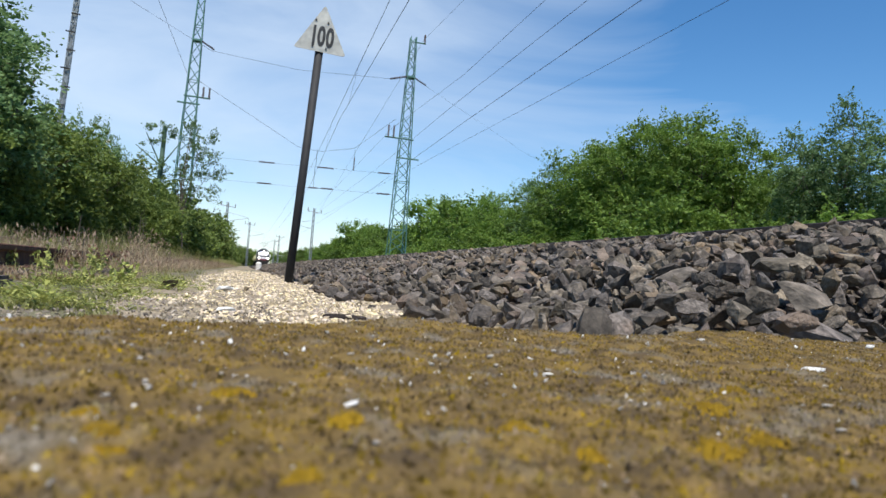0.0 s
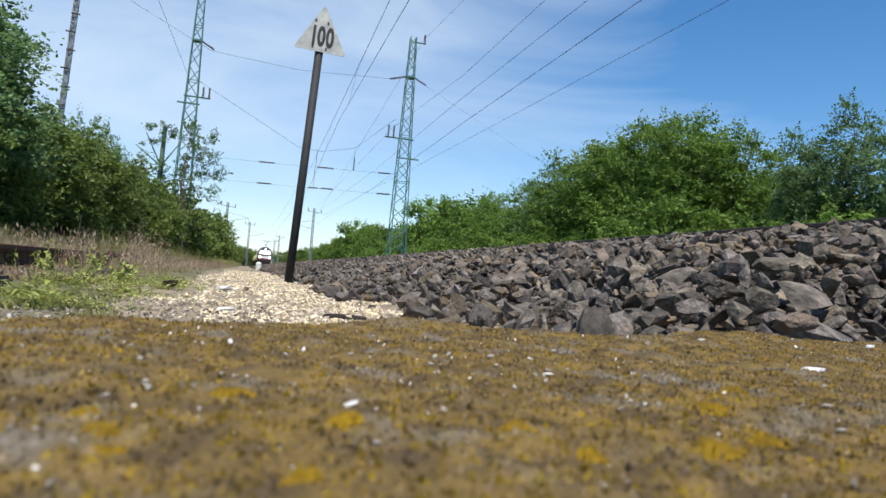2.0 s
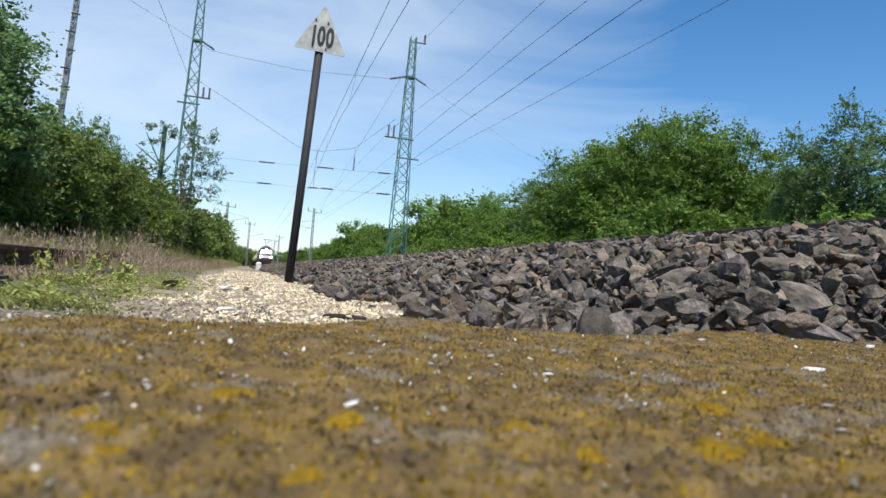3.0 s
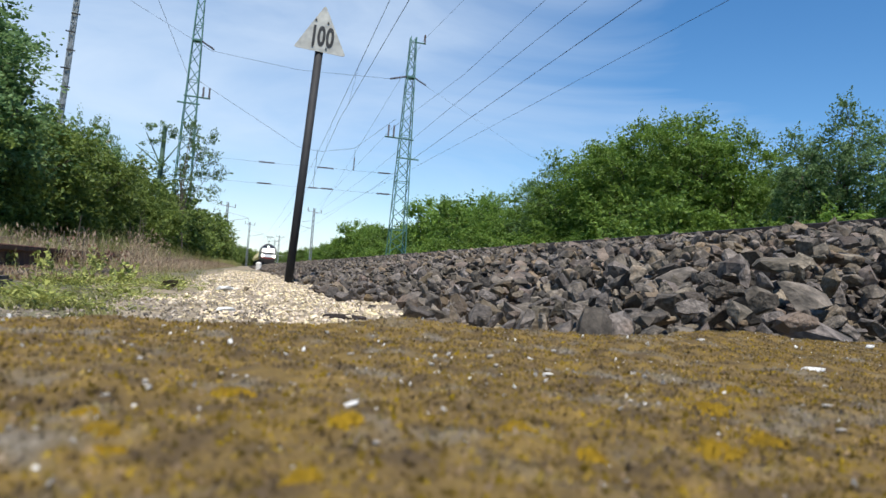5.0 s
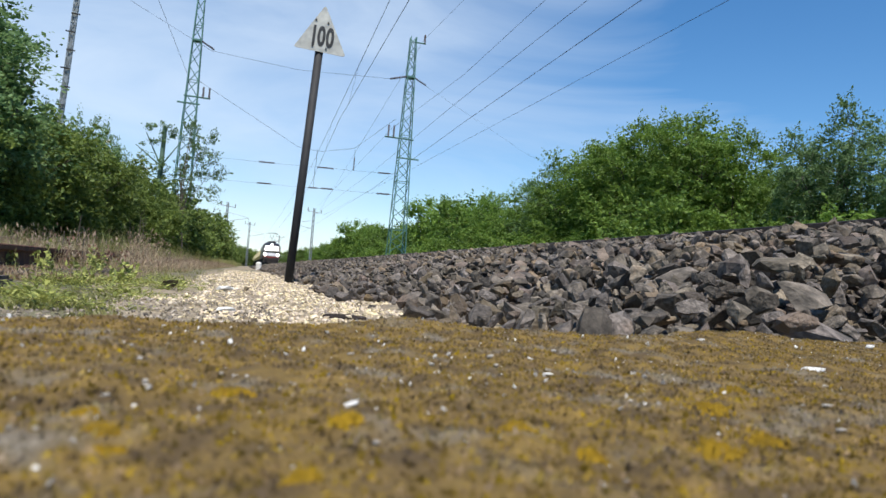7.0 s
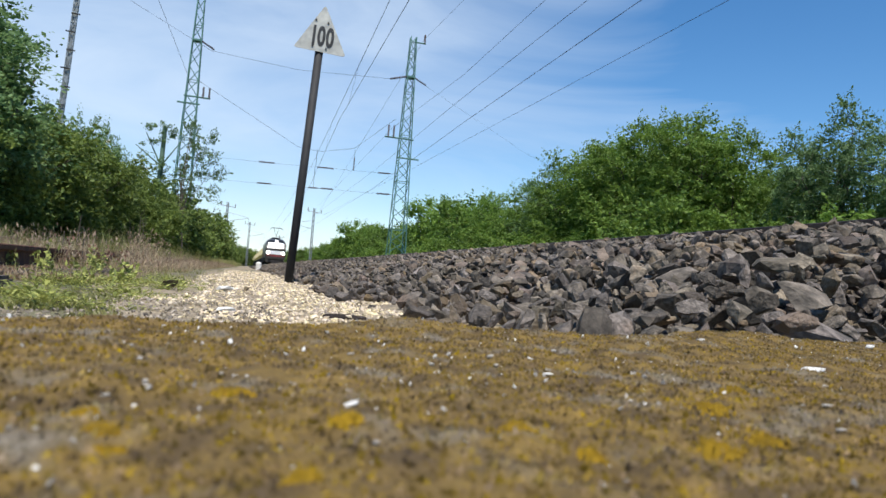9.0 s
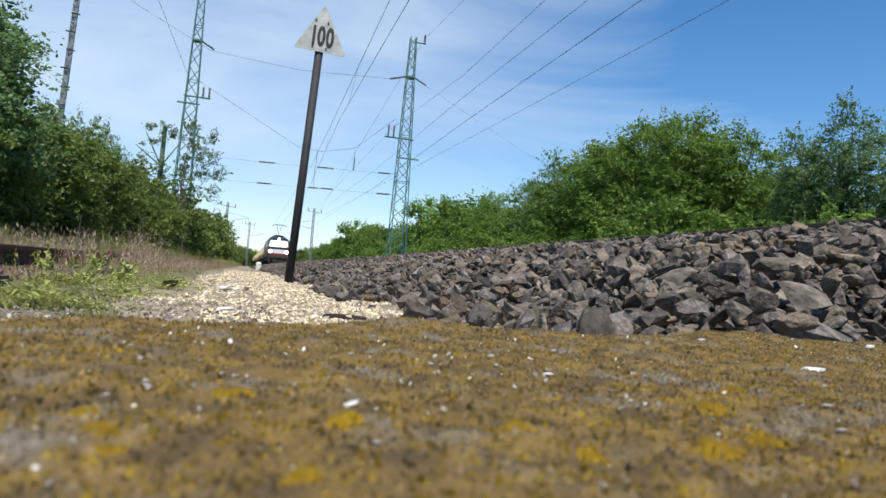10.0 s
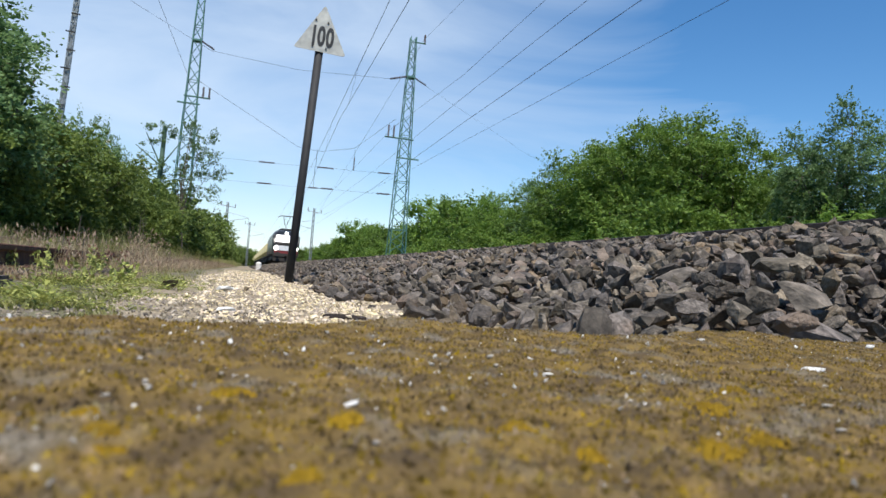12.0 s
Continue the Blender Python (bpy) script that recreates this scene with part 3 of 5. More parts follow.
def strung(bm, a, b, sag, r, seg=10, rseg=4):
    a, b = Vector(a), Vector(b)
    prev = a
    for i in range(1, seg + 1):
        s = i / seg
        p = a.lerp(b, s) - Vector((0, 0, 4 * sag * s * (1 - s)))
        rod(bm, prev, p, r, r, rseg)
        prev = p


def wire(pts, label, r=0.012, sag=0.0):
    bm = bmesh.new()
    for a, b in zip(pts, pts[1:]):
        strung(bm, a, b, sag, r, 10 if sag else 1)
    return tagged(part("overhead_wire", bm, M_WIRE), label, "wire", "overhead wires")


def head_span():
    span = empty("head_span", pose(0, 50, 0), "cross-span wires with insulators hung between two masts", "wire span")
    runs = [("lower_span_wire", [(-4.5, 5.95), (0.4, 6.04), (10.5, 6.28)], 0.007), ("upper_span_wire", [(-4.5, 7.5), (0.4, 7.56), (10.5, 7.85)], 0.007),
            ("top_span_wire", [(-9.05, 17.49), (-4.5, 15.35), (-3.5, 14.92), (2.5, 14.55), (9.63, 15.0)], 0.010),
            ("sagging_span_wire", [(-4.3, 12.75), (2.95, 8.97), (4.6, 8.85), (7.0, 9.4), (9.9, 12.0)], 0.010)]
    for name, pts, r in runs:
        bm = bmesh.new()
        for (x0, z0), (x1, z1) in zip(pts, pts[1:]):
            rod(bm, (x0, 0, z0), (x1, 0, z1), r, r, 4)
        part(name, bm, M_WIRE, span)
    for x0, x1, z in ((0.3, 1.3, 6.06), (3.9, 4.6, 6.13), (4.75, 5.65, 6.17), (8.9, 9.9, 6.26), (0.3, 1.4, 7.57), (4.4, 5.6, 7.68), (8.9, 9.8, 7.81)):
        part("insulator", insulator(bmesh.new(), (x0, 0, z), (x1, 0, z + 0.03), 0.075), M_INS, span)
    part("insulator", insulator(bmesh.new(), (7.05, 0, 7.75), (7.05, 0, 8.75), 0.06), M_INS, span)
    for x, z0, z1 in ((4.25, 6.1, 7.65), (7.05, 7.8, 9.3), (4.3, 7.65, 9.0)):
        part("dropper", rod(bmesh.new(), (x, 0, z0), (x, 0, z1), 0.012, 0.012, 4), M_WIRE, span)


head_span()
wire([(2.8, -20, 6.15), (2.9, 14.3, 6.15), (3.05, 26.6, 6.15), (3.95, 50, 6.1), (4.4, 108, 6.2), (4.0, 200, 6.1), (4.2, 420, 6.1)], "thin contact wire above the main track", 0.008)
wire([(2.9, -20, 7.5), (3.08, 17.7, 7.5), (3.76, 43.9, 7.5), (3.95, 50, 7.6), (4.2, 108, 7.7), (4.2, 200, 7.6), (4.2, 420, 7.6)], "thin catenary wire above the main track", 0.009)
wire([(7.2, -20, 6.2), (7.3, 12.2, 6.2), (7.47, 24.5, 6.2), (8.7, 50, 6.7), (8.4, 108, 6.2), (8.4, 420, 6.2)], "contact wire of the second track", 0.010)
wire([(7.6, -20, 7.5), (7.7, 15.4, 7.5), (7.74, 25.7, 7.5), (8.75, 50, 8.1), (8.4, 108, 7.6), (8.4, 420, 7.6)], "catenary wire of the second track", 0.009)
wire([(9.4, -20, 10.5), (9.5, 22.3, 10.5), (9.64, 32.3, 10.5), (9.6, 50, 11.2), (9.6, 108, 9.6)], "feeder wire tied to the mast insulators", 0.010)
wire([(14.0, -10, 18.6), (12.0, 41.5, 18.3), (11.6, 50, 18.4), (10.6, 108, 9.8)], "thin earth wire from the mast head", 0.010)
wire([(12.4, -20, 8.5), (12.16, 15.7, 8.5), (11.76, 38.4, 8.5), (11.7, 50, 8.6), (10.8, 108, 8.8)], "feeder wire on the outer mast bracket", 0.009)
wire([(11.7, 50, 15.0), (20.5, 50, 10.8), (24.0, 50, 9.6)], "thin guy wire from the mast arm", 0.006)
wire([(-7.6, 20, 17.0), (-5.0, 50, 13.1)], "thin wire tied to the mast in the bushes", 0.012)
for yy in (24.0, 34.0, 43.0):
    bm = rod(bmesh.new(), (np.interp(yy, [14.3, 26.6, 50], [2.9, 3.05, 3.95]), yy, 6.14), (np.interp(yy, [17.7, 43.9, 50], [3.08, 3.76, 3.95]), yy, 7.5), 0.004, 0.004, 4)
    tagged(part("dropper_wire", bm, M_WIRE), "short dropper between catenary and contact wire", "wire", "droppers")


def far_mast(x, y, h, side, label, w=0.30):
    mast = empty("trackside_mast", pose(x, y, 0), label, "mast", "trackside masts")
    bm = bmesh.new()
    for dx in (-w / 2, w / 2):
        rod(bm, (dx, 0, 0), (dx * 0.75, 0, h), 0.075, 0.06, 4)
    k = 12
    for i in range(k):
        s = 1 if i % 2 else -1
        rod(bm, (-s * w / 2 * (1 - 0.25 * i / k), 0, h * i / k), (s * w / 2 * (1 - 0.25 * i / k), 0, h * (i + 1) / k), 0.045, 0.045, 4)
    part("column", bm, M_GREYSTEEL, mast)
    bm = bmesh.new()
    rod(bm, (-1.0, 0, h - 0.5), (1.2, 0, h - 0.7), 0.05, 0.05, 4)
    part("crossarm", bm, M_GREYSTEEL, mast)
    for dx, dz in ((-0.95, -0.5), (1.1, -0.7)):
        part("insulator", insulator(bmesh.new(), (dx, 0, h + dz), (dx, 0, h + dz + 0.55), 0.09), M_INS, mast)
    bm = bmesh.new()
    rod(bm, (0, 0, 6.6), (side * 3.2, 0, 7.4), 0.028, 0.028, 4)
    rod(bm, (0, 0, 8.0), (side * 3.2, 0, 7.4), 0.022, 0.022, 4)
    rod(bm, (side * 3.2, 0, 7.4), (side * 3.2, 0, 6.2), 0.018, 0.018, 4)
    part("cantilever", bm, M_GREYSTEEL, mast)
    return mast


far_mast(9.65, 108, 9.95, -1, "far grey trackside mast with crossarm")
far_mast(-3.25, 108, 9.5, 1, "far grey trackside mast with crossarm")
far_mast(0.25, 155, 9.8, 1, "far grey trackside mast with crossarm")
far_mast(8.8, 200, 9.6, -1, "far grey trackside mast with crossarm")
far_mast(8.9, 235, 9.6, -1, "far grey trackside mast with crossarm")


def stepped_pole():
    pole = empty("climbing_pole", pose(-8.82, 34.5, 0, 0, 1.8, 0), "slender grey lattice pole with climbing steps", "pole")
    part("column", lattice(bmesh.new(), 0.20, 0.18, 15.0, 30, 0.025, 0.015), M_GREYSTEEL, pole)
    bm = rod(bmesh.new(), (0, 0, 0), (0, 0, 15), 0.07, 0.07, 8)
    part("core", bm, M_GREYSTEEL, pole)
    for i in range(17):
        z = 0.8 + 0.85 * i
        part("step", rod(bmesh.new(), (-0.10 - 0.14 * (i % 2), -0.17, z), (0.26 - 0.12 * (i % 2), -0.17, z), 0.035, 0.035, 6), M_BLACK, pole)


stepped_pole()


# ---------------------------------------------------------------- train
def loco():
    e = empty("locomotive", pose(TRACK_X, 174, RAIL_TOP), "black and white electric locomotive with lit headlights", "locomotive")
    # body, its nose raked back above the windscreen sill
    bm = bmesh.new()
    rows = []
    # cross sections along the length
    ys = [0.0, 0.28, 0.55, 1.15, 2.1, 16.9, 17.85, 18.45, 18.72, 19.0]
    tops = [2.05, 2.62, 3.15, 3.62, 3.80, 3.80, 3.62, 3.15, 2.62, 2.05]
    wid = [1.30, 1.42, 1.47, 1.50, 1.50, 1.50, 1.50, 1.47, 1.42, 1.30]
    for y, t, w in zip(ys, tops, wid):
        sh = min(t - 0.05, 3.05)
        prof = [(-w, 1.0), (-w, 1.6), (-w, sh), (-w * (0.86 if t > 3.1 else 0.97), t - 0.02 if t < 3.1 else (t + sh) / 2 + 0.1), (-w * 0.6, t), (w * 0.6, t),
                (w * (0.86 if t > 3.1 else 0.97), t - 0.02 if t < 3.1 else (t + sh) / 2 + 0.1), (w, sh), (w, 1.6), (w, 1.0)]
        rows.append([bm.verts.new((x, y, z)) for x, z in prof])
    for a, b in zip(rows, rows[1:]):
        for i in range(len(a)):
            j = (i + 1) % len(a)
            bm.faces.new((a[i], a[j], b[j], b[i]))
    bm.faces.new(rows[0])
    bm.faces.new(rows[-1][::-1])
    body = part("body", bm, M_BLACKPAINT, e)
    part("front_panel", box(bmesh.new(), -1.24, 1.24, -0.05, 0.0, 1.42, 1.98, 0.03), M_LWHITE, body, "white front panel below the windscreen")
    part("wiper_band", box(bmesh.new(), -1.30, 1.30, -0.06, 0.0, 2.0, 2.28, 0.02), M_UNDER, body, "dark band below the windscreen")
    part("red_band", box(bmesh.new(), -1.28, 1.28, -0.055, 0.0, 1.02, 1.38, 0.02), M_LRED, body, "red band along the nose")
    for sgn in (-1, 1):
        part("side_stripe", box(bmesh.new(), sgn * 1.50 - 0.006, sgn * 1.50 + 0.006, 1.3, 18.0, 1.15, 1.35), M_LRED, body, "red stripe")
    # windscreen in two panes lying on the raked nose
    for x0, x1 in ((-1.16, -0.03), (0.03, 1.16)):
        bm = bmesh.new()
        lo, hi = Vector((0, 0.10, 2.36)), Vector((0, 0.50, 3.18))
        q = [bm.verts.new((x0, lo.y, lo.z)), bm.verts.new((x1, lo.y, lo.z)), bm.verts.new((x1 * 0.93, hi.y, hi.z)), bm.verts.new((x0 * 0.93, hi.y, hi.z))]
        face = bm.faces.new(q)
        r = bmesh.ops.extrude_face_region(bm, geom=[face])
        bmesh.ops.translate(bm, verts=[g for g in r["geom"] if isinstance(g, bmesh.types.BMVert)], vec=(0, 0.06, -0.03))
        part("windscreen_pane", bm, M_GLASS, body)
    for x in (-1.08, 1.08):
        bm = rod(bmesh.new(), (x, -0.10, 1.66), (x, -0.02, 1.66), 0.22, 0.25, 16)
        part("headlight", bm, M_LAMP, body, "bright white headlight")
    bm = rod(bmesh.new(), (0, 0.50, 3.38), (0, 0.80, 3.38), 0.17, 0.19, 14)
    part("top_headlight", bm, M_LAMP, body, "bright white top light")
    part("roof_equipment", box(bmesh.new(), -0.75, 0.75, 3.2, 16.0, 3.78, 4.02, 0.08), M_UNDER, body)
    part("snow_plough", box(bmesh.new(), -1.3, 1.3, -0.15, 0.25, 0.18, 0.62, 0.05), M_UNDER, e)
    part("buffer_beam", box(bmesh.new(), -1.35, 1.35, -0.12, 0.3, 0.72, 1.12, 0.03), M_UNDER, e)
    for x in (-0.875, 0.875):
        bm = rod(bmesh.new(), (x, -0.55, 1.03), (x, -0.1, 1.03), 0.10, 0.12, 10)
        rod(bm, (x, -0.62, 1.03), (x, -0.54, 1.03), 0.24, 0.24, 14)
        part("buffer", bm, M_UNDER, e)
    part("coupling", box(bmesh.new(), -0.09, 0.09, -0.5, -0.05, 0.85, 1.1, 0.02), M_UNDER, e)
    part("underframe", box(bmesh.new(), -1.3, 1.3, 6.6, 12.4, 0.35, 1.02, 0.05), M_UNDER, e)
    for y in (4.6, 14.4):
        part("bogie", box(bmesh.new(), -1.25, 1.25, y - 2.2, y + 2.2, 0.42, 0.98, 0.06), M_UNDER, e)
    # raised pantograph near the front
    bm = bmesh.new()
    rod(bm, (0, 3.2, 4.0), (0, 4.6, 4.62), 0.045, 0.04, 6)
    rod(bm, (-0.12, 4.6, 4.62), (-0.35, 3.5, 5.45), 0.035, 0.03, 6)
    rod(bm, (0.12, 4.6, 4.62), (0.35, 3.5, 5.45), 0.035, 0.03, 6)
    rod(bm, (-0.55, 3.1, 4.0), (0.55, 3.1, 4.0), 0.06, 0.06, 6)
    panto = part("pantograph", bm, M_UNDER, e)
    bm = bmesh.new()
    for y in (3.35, 3.65):
        rod(bm, (-0.62, y, 5.53), (0.62, y, 5.53), 0.04, 0.04, 6)
        for s in (-1, 1):
            rod(bm, (s * 0.62, y, 5.53), (s * 0.98, y, 5.35), 0.03, 0.03, 6)
    part("collector_head", bm, M_UNDER, panto)
    return e


def wheelset(parent, y, r=0.6):
    bm = bmesh.new()
    rod(bm, (-0.8, 0, 0), (0.8, 0, 0), 0.09, 0.09, 8)
    for s in (-1, 1):
        rod(bm, (s * 0.70, 0, 0), (s * 0.82, 0, 0), r, r, 20)
    ws = part("wheelset", bm, M_UNDER, parent)
    ws.matrix_basis = pose(0, y, r)
    return ws


def wagon():
    e = empty("hopper_wagon", pose(TRACK_X, 194, RAIL_TOP), "yellow covered hopper wagon with ribbed sides", "wagon", "wagons of the train")
    bm = bmesh.new()
    prism(bm, [(-1.15, 1.15), (1.15, 1.15), (1.45, 1.7), (1.45, 2.75), (1.1, 3.05), (-1.1, 3.05), (-1.45, 2.75), (-1.45, 1.7)], 1.5, 11.5)
    body = part("body", bm, M_YELLOW, e)
    for i in range(9):
        y = 1.7 + i * 1.19
        for s in (-1, 1):
            part("rib", box(bmesh.new(), s * 1.50 - 0.05, s * 1.50 + 0.05, y, y + 0.14, 1.7, 2.76, 0.015), M_COVER, body)
    # added dark sheets over the yellow ends paint the shade between wagons
    for y in (1.44, 11.50):
        bm = prism(bmesh.new(), [(-1.12, 1.18), (1.12, 1.18), (1.40, 1.72), (1.40, 2.72), (1.06, 3.0), (-1.06, 3.0), (-1.40, 2.72), (-1.40, 1.72)], y, y + 0.06)
        part("end_panel", bm, M_UNDER, body, "dark sheet over the end wall, painted shade of the wagon gap")
    part("cover", box(bmesh.new(), -0.9, 0.9, 1.6, 11.4, 3.03, 3.16, 0.04), M_COVER, e)
    part("underframe", box(bmesh.new(), -1.3, 1.3, 0.15, 12.85, 0.95, 1.16, 0.03), M_UNDER, e)
    for y in (2.3, 10.7):
        part("bogie", box(bmesh.new(), -1.2, 1.2, y - 1.3, y + 1.3, 0.3, 0.85, 0.05), M_UNDER, e)
        for dy in (-0.9, 0.9):
            wheelset(e, y + dy, 0.46)
    return e


LOCO = loco()
LOCO_WHEELS = [wheelset(LOCO, y) for y in (3.25, 5.95, 13.05, 15.75)]
WAGONS = [wagon()]
for k in range(1, 12):
    WAGONS.append(copy_thing(WAGONS[0], pose(TRACK_X, 194 + 13.6 * k, RAIL_TOP)))


# ---------------------------------------------------------------- trees and bushes
def leaf_quads(p, n, size, r):
    """One small folded leaf at each point, facing n."""
    n = n / np.linalg.norm(n, axis=1)[:, None]
    t = np.cross(n, r.normal(size=p.shape))
    t /= np.linalg.norm(t, axis=1)[:, None]
    b = np.cross(n, t)
    ln = (size * r.uniform(0.6, 1.35, len(p)))[:, None]
    v = np.stack([p - t * ln * 0.5, p + b * ln * 0.28, p + t * ln * 0.5 + n * ln * 0.1, p - b * ln * 0.28], 1).reshape(-1, 3)
    return v, np.arange(len(p))[:, None] * 4 + np.arange(4)[None]


def leaf_cloud(centres, outward, spread, per, size, r, droop=0.15):
    """Leaves round clump centres, turned mostly to the outside and up."""
    k = len(centres)
    c = np.repeat(centres, per, 0)
    o = np.repeat(outward, per, 0)
    s = np.repeat(spread, per)[:, None]
    off = r.normal(size=(k * per, 3)) * s * np.array([1, 1, 0.7])
    along = r.uniform(0, 1, (k * per, 1)) ** 1.5
    p = c + off + o * along * s * 1.3
    p[:, 2] -= droop * s[:, 0] * along[:, 0]
    return leaf_quads(p, o * 0.5 + r.normal(size=p.shape) * 0.7 + np.array([0, 0, 0.5]), size, r)


def twig_points(foot, direction, length, per, droop, jitter, r):
    """Points strung along drooping twigs, per of them on each."""
    k = len(foot)
    sv = np.tile(np.linspace(0.12, 1.0, per), k)[:, None]
    p = np.repeat(foot, per, 0) + np.repeat(direction * length[:, None], per, 0) * sv
    p[:, 2] -= (np.repeat(length, per)[:, None] * sv * sv * droop)[:, 0]
    return p + r.normal(size=p.shape) * jitter


def unit(v):
    return v / np.linalg.norm(v, axis=1)[:, None]


def tree(name, seed, h, rx, base, pads, twigs, per, leaf, mat, label, category="tree", shoots=40, trunk_r=0.13, droop=0.25, pad_r=0.24, blossoms=0):
    """Trunk and limbs that end in separate pads of leafy twigs, with loose shoots on the outline; stands at the origin."""
    r = rng(seed)
    e = empty(name, Matrix.Identity(4), label, category, "trees along the line")
    # crown lobes give an uneven outline
    lobes = []
    for i in range(8):
        a = i * 2.4 + r.uniform(-0.5, 0.5)
        q = r.uniform(0.30, 0.62)
        lobes.append((np.array([math.cos(a) * rx * q, math.sin(a) * rx * q, base + (h - base) * r.uniform(0.25, 0.74)]), rx * r.uniform(0.34, 0.52)))
    lobes.append((np.array([r.normal() * rx * 0.15, r.normal() * rx * 0.15, h - rx * 0.42]), rx * 0.42))
    lobes.append((np.array([0, 0, base + (h - base) * 0.30]), rx * 0.72))
    # pads keep their distance from one another, so that gaps stay between them
    cen, out, home = [], [], []
    gap, tries = rx * 0.30, 0
    while len(cen) < pads and tries < 6000:
        tries += 1
        if tries % 700 == 0:
            gap *= 0.82
        k = int(r.integers(0, len(lobes)))
        d = r.normal(size=3)
        d /= np.linalg.norm(d)
        c = lobes[k][0] + d * lobes[k][1] * r.uniform(0.55, 1.0)
        if c[2] < base * 0.6 + 0.12 or any(np.linalg.norm(c - q) < gap for q in cen):
            continue
        cen.append(c)
        out.append(d)
        home.append(k)
    cen, out = np.array(cen), np.array(out)
    n = len(cen)
    pr = rx * pad_r * r.uniform(0.65, 1.3, n)
    foot = np.repeat(cen, twigs, 0) + r.normal(size=(n * twigs, 3)) * np.repeat(pr, twigs)[:, None] * np.array([0.40, 0.40, 0.22])
    dirs = unit(np.repeat(out, twigs, 0) * 0.55 + r.normal(size=(n * twigs, 3)) * np.array([1, 1, 0.45]) + np.array([0, 0, 0.25]))
    p = twig_points(foot, dirs, np.repeat(pr, twigs) * r.uniform(0.6, 1.25, n * twigs), per, droop, leaf * 0.35, r)
    if shoots:
        high = np.where((out[:, 2] > 0.0) & (cen[:, 2] > base + (h - base) * 0.35))[0]
        pick = r.choice(high, shoots)
        sd = unit(out[pick] * 0.7 + r.normal(size=(shoots, 3)) * 0.35 + np.array([0, 0, 0.75]))
        p = np.concatenate([p, twig_points(cen[pick], sd, pr[pick] * r.uniform(1.0, 1.7, shoots), 34, 0.05, leaf * 0.75, r)])
    v, f = leaf_quads(p, r.normal(size=p.shape) * 0.55 + np.array([0, 0, 0.75]), leaf, r)
    bm = bmesh.new()
    bend = Vector((r.normal() * 0.15, r.normal() * 0.15, 0))
    prev, steps = Vector((0, 0, -0.3)), 5
    for i in range(1, steps + 1):
        nxt = Vector((0, 0, h * 0.72 * i / steps)) + bend * i
        rod(bm, prev, nxt, trunk_r * (1 - 0.16 * (i - 1)), trunk_r * (1 - 0.16 * i), 7)
        prev = nxt
    for c, q in lobes:
        z = float(np.clip(c[2] * 0.5, 0.15, h * 0.6))
        ft = Vector((0, 0, z)) + bend * (z / (h * 0.72) * steps)
        mid = ft.lerp(Vector(c), 0.5) + Vector((0, 0, 0.15))
        rod(bm, ft, mid, trunk_r * 0.5, trunk_r * 0.34, 5)
        rod(bm, mid, Vector(c), trunk_r * 0.34, trunk_r * 0.16, 5)
    for c, k in zip(cen, home):
        rod(bm, Vector(lobes[k][0]), Vector(c), trunk_r * 0.13, trunk_r * 0.05, 4)
    part("trunk", bm, M_BARK, e)
    hang(new("crown", mesh_from("crown", v, f, mat)), e)
    for i in range(blossoms):
        k = int(r.integers(0, n))
        c = cen[k] + out[k] * pr[k] * 0.8
        bv, bf = leaf_cloud(c[None], out[k][None], np.array([0.045]), 40, 0.05, r)
        hang(new("blossom", mesh_from("blossom", bv, bf, M_BLOSSOM)), e, "small cluster of white blossom")
    return e


def planted(proto, x, y, scale, turn, sx=1.0):
    ob = copy_thing(proto, Matrix.Identity(4))
    ob.matrix_basis = Matrix.LocRotScale((x, y, 0.0), Euler((0, 0, radians(turn))), (scale * sx, scale * sx, scale))
    return ob


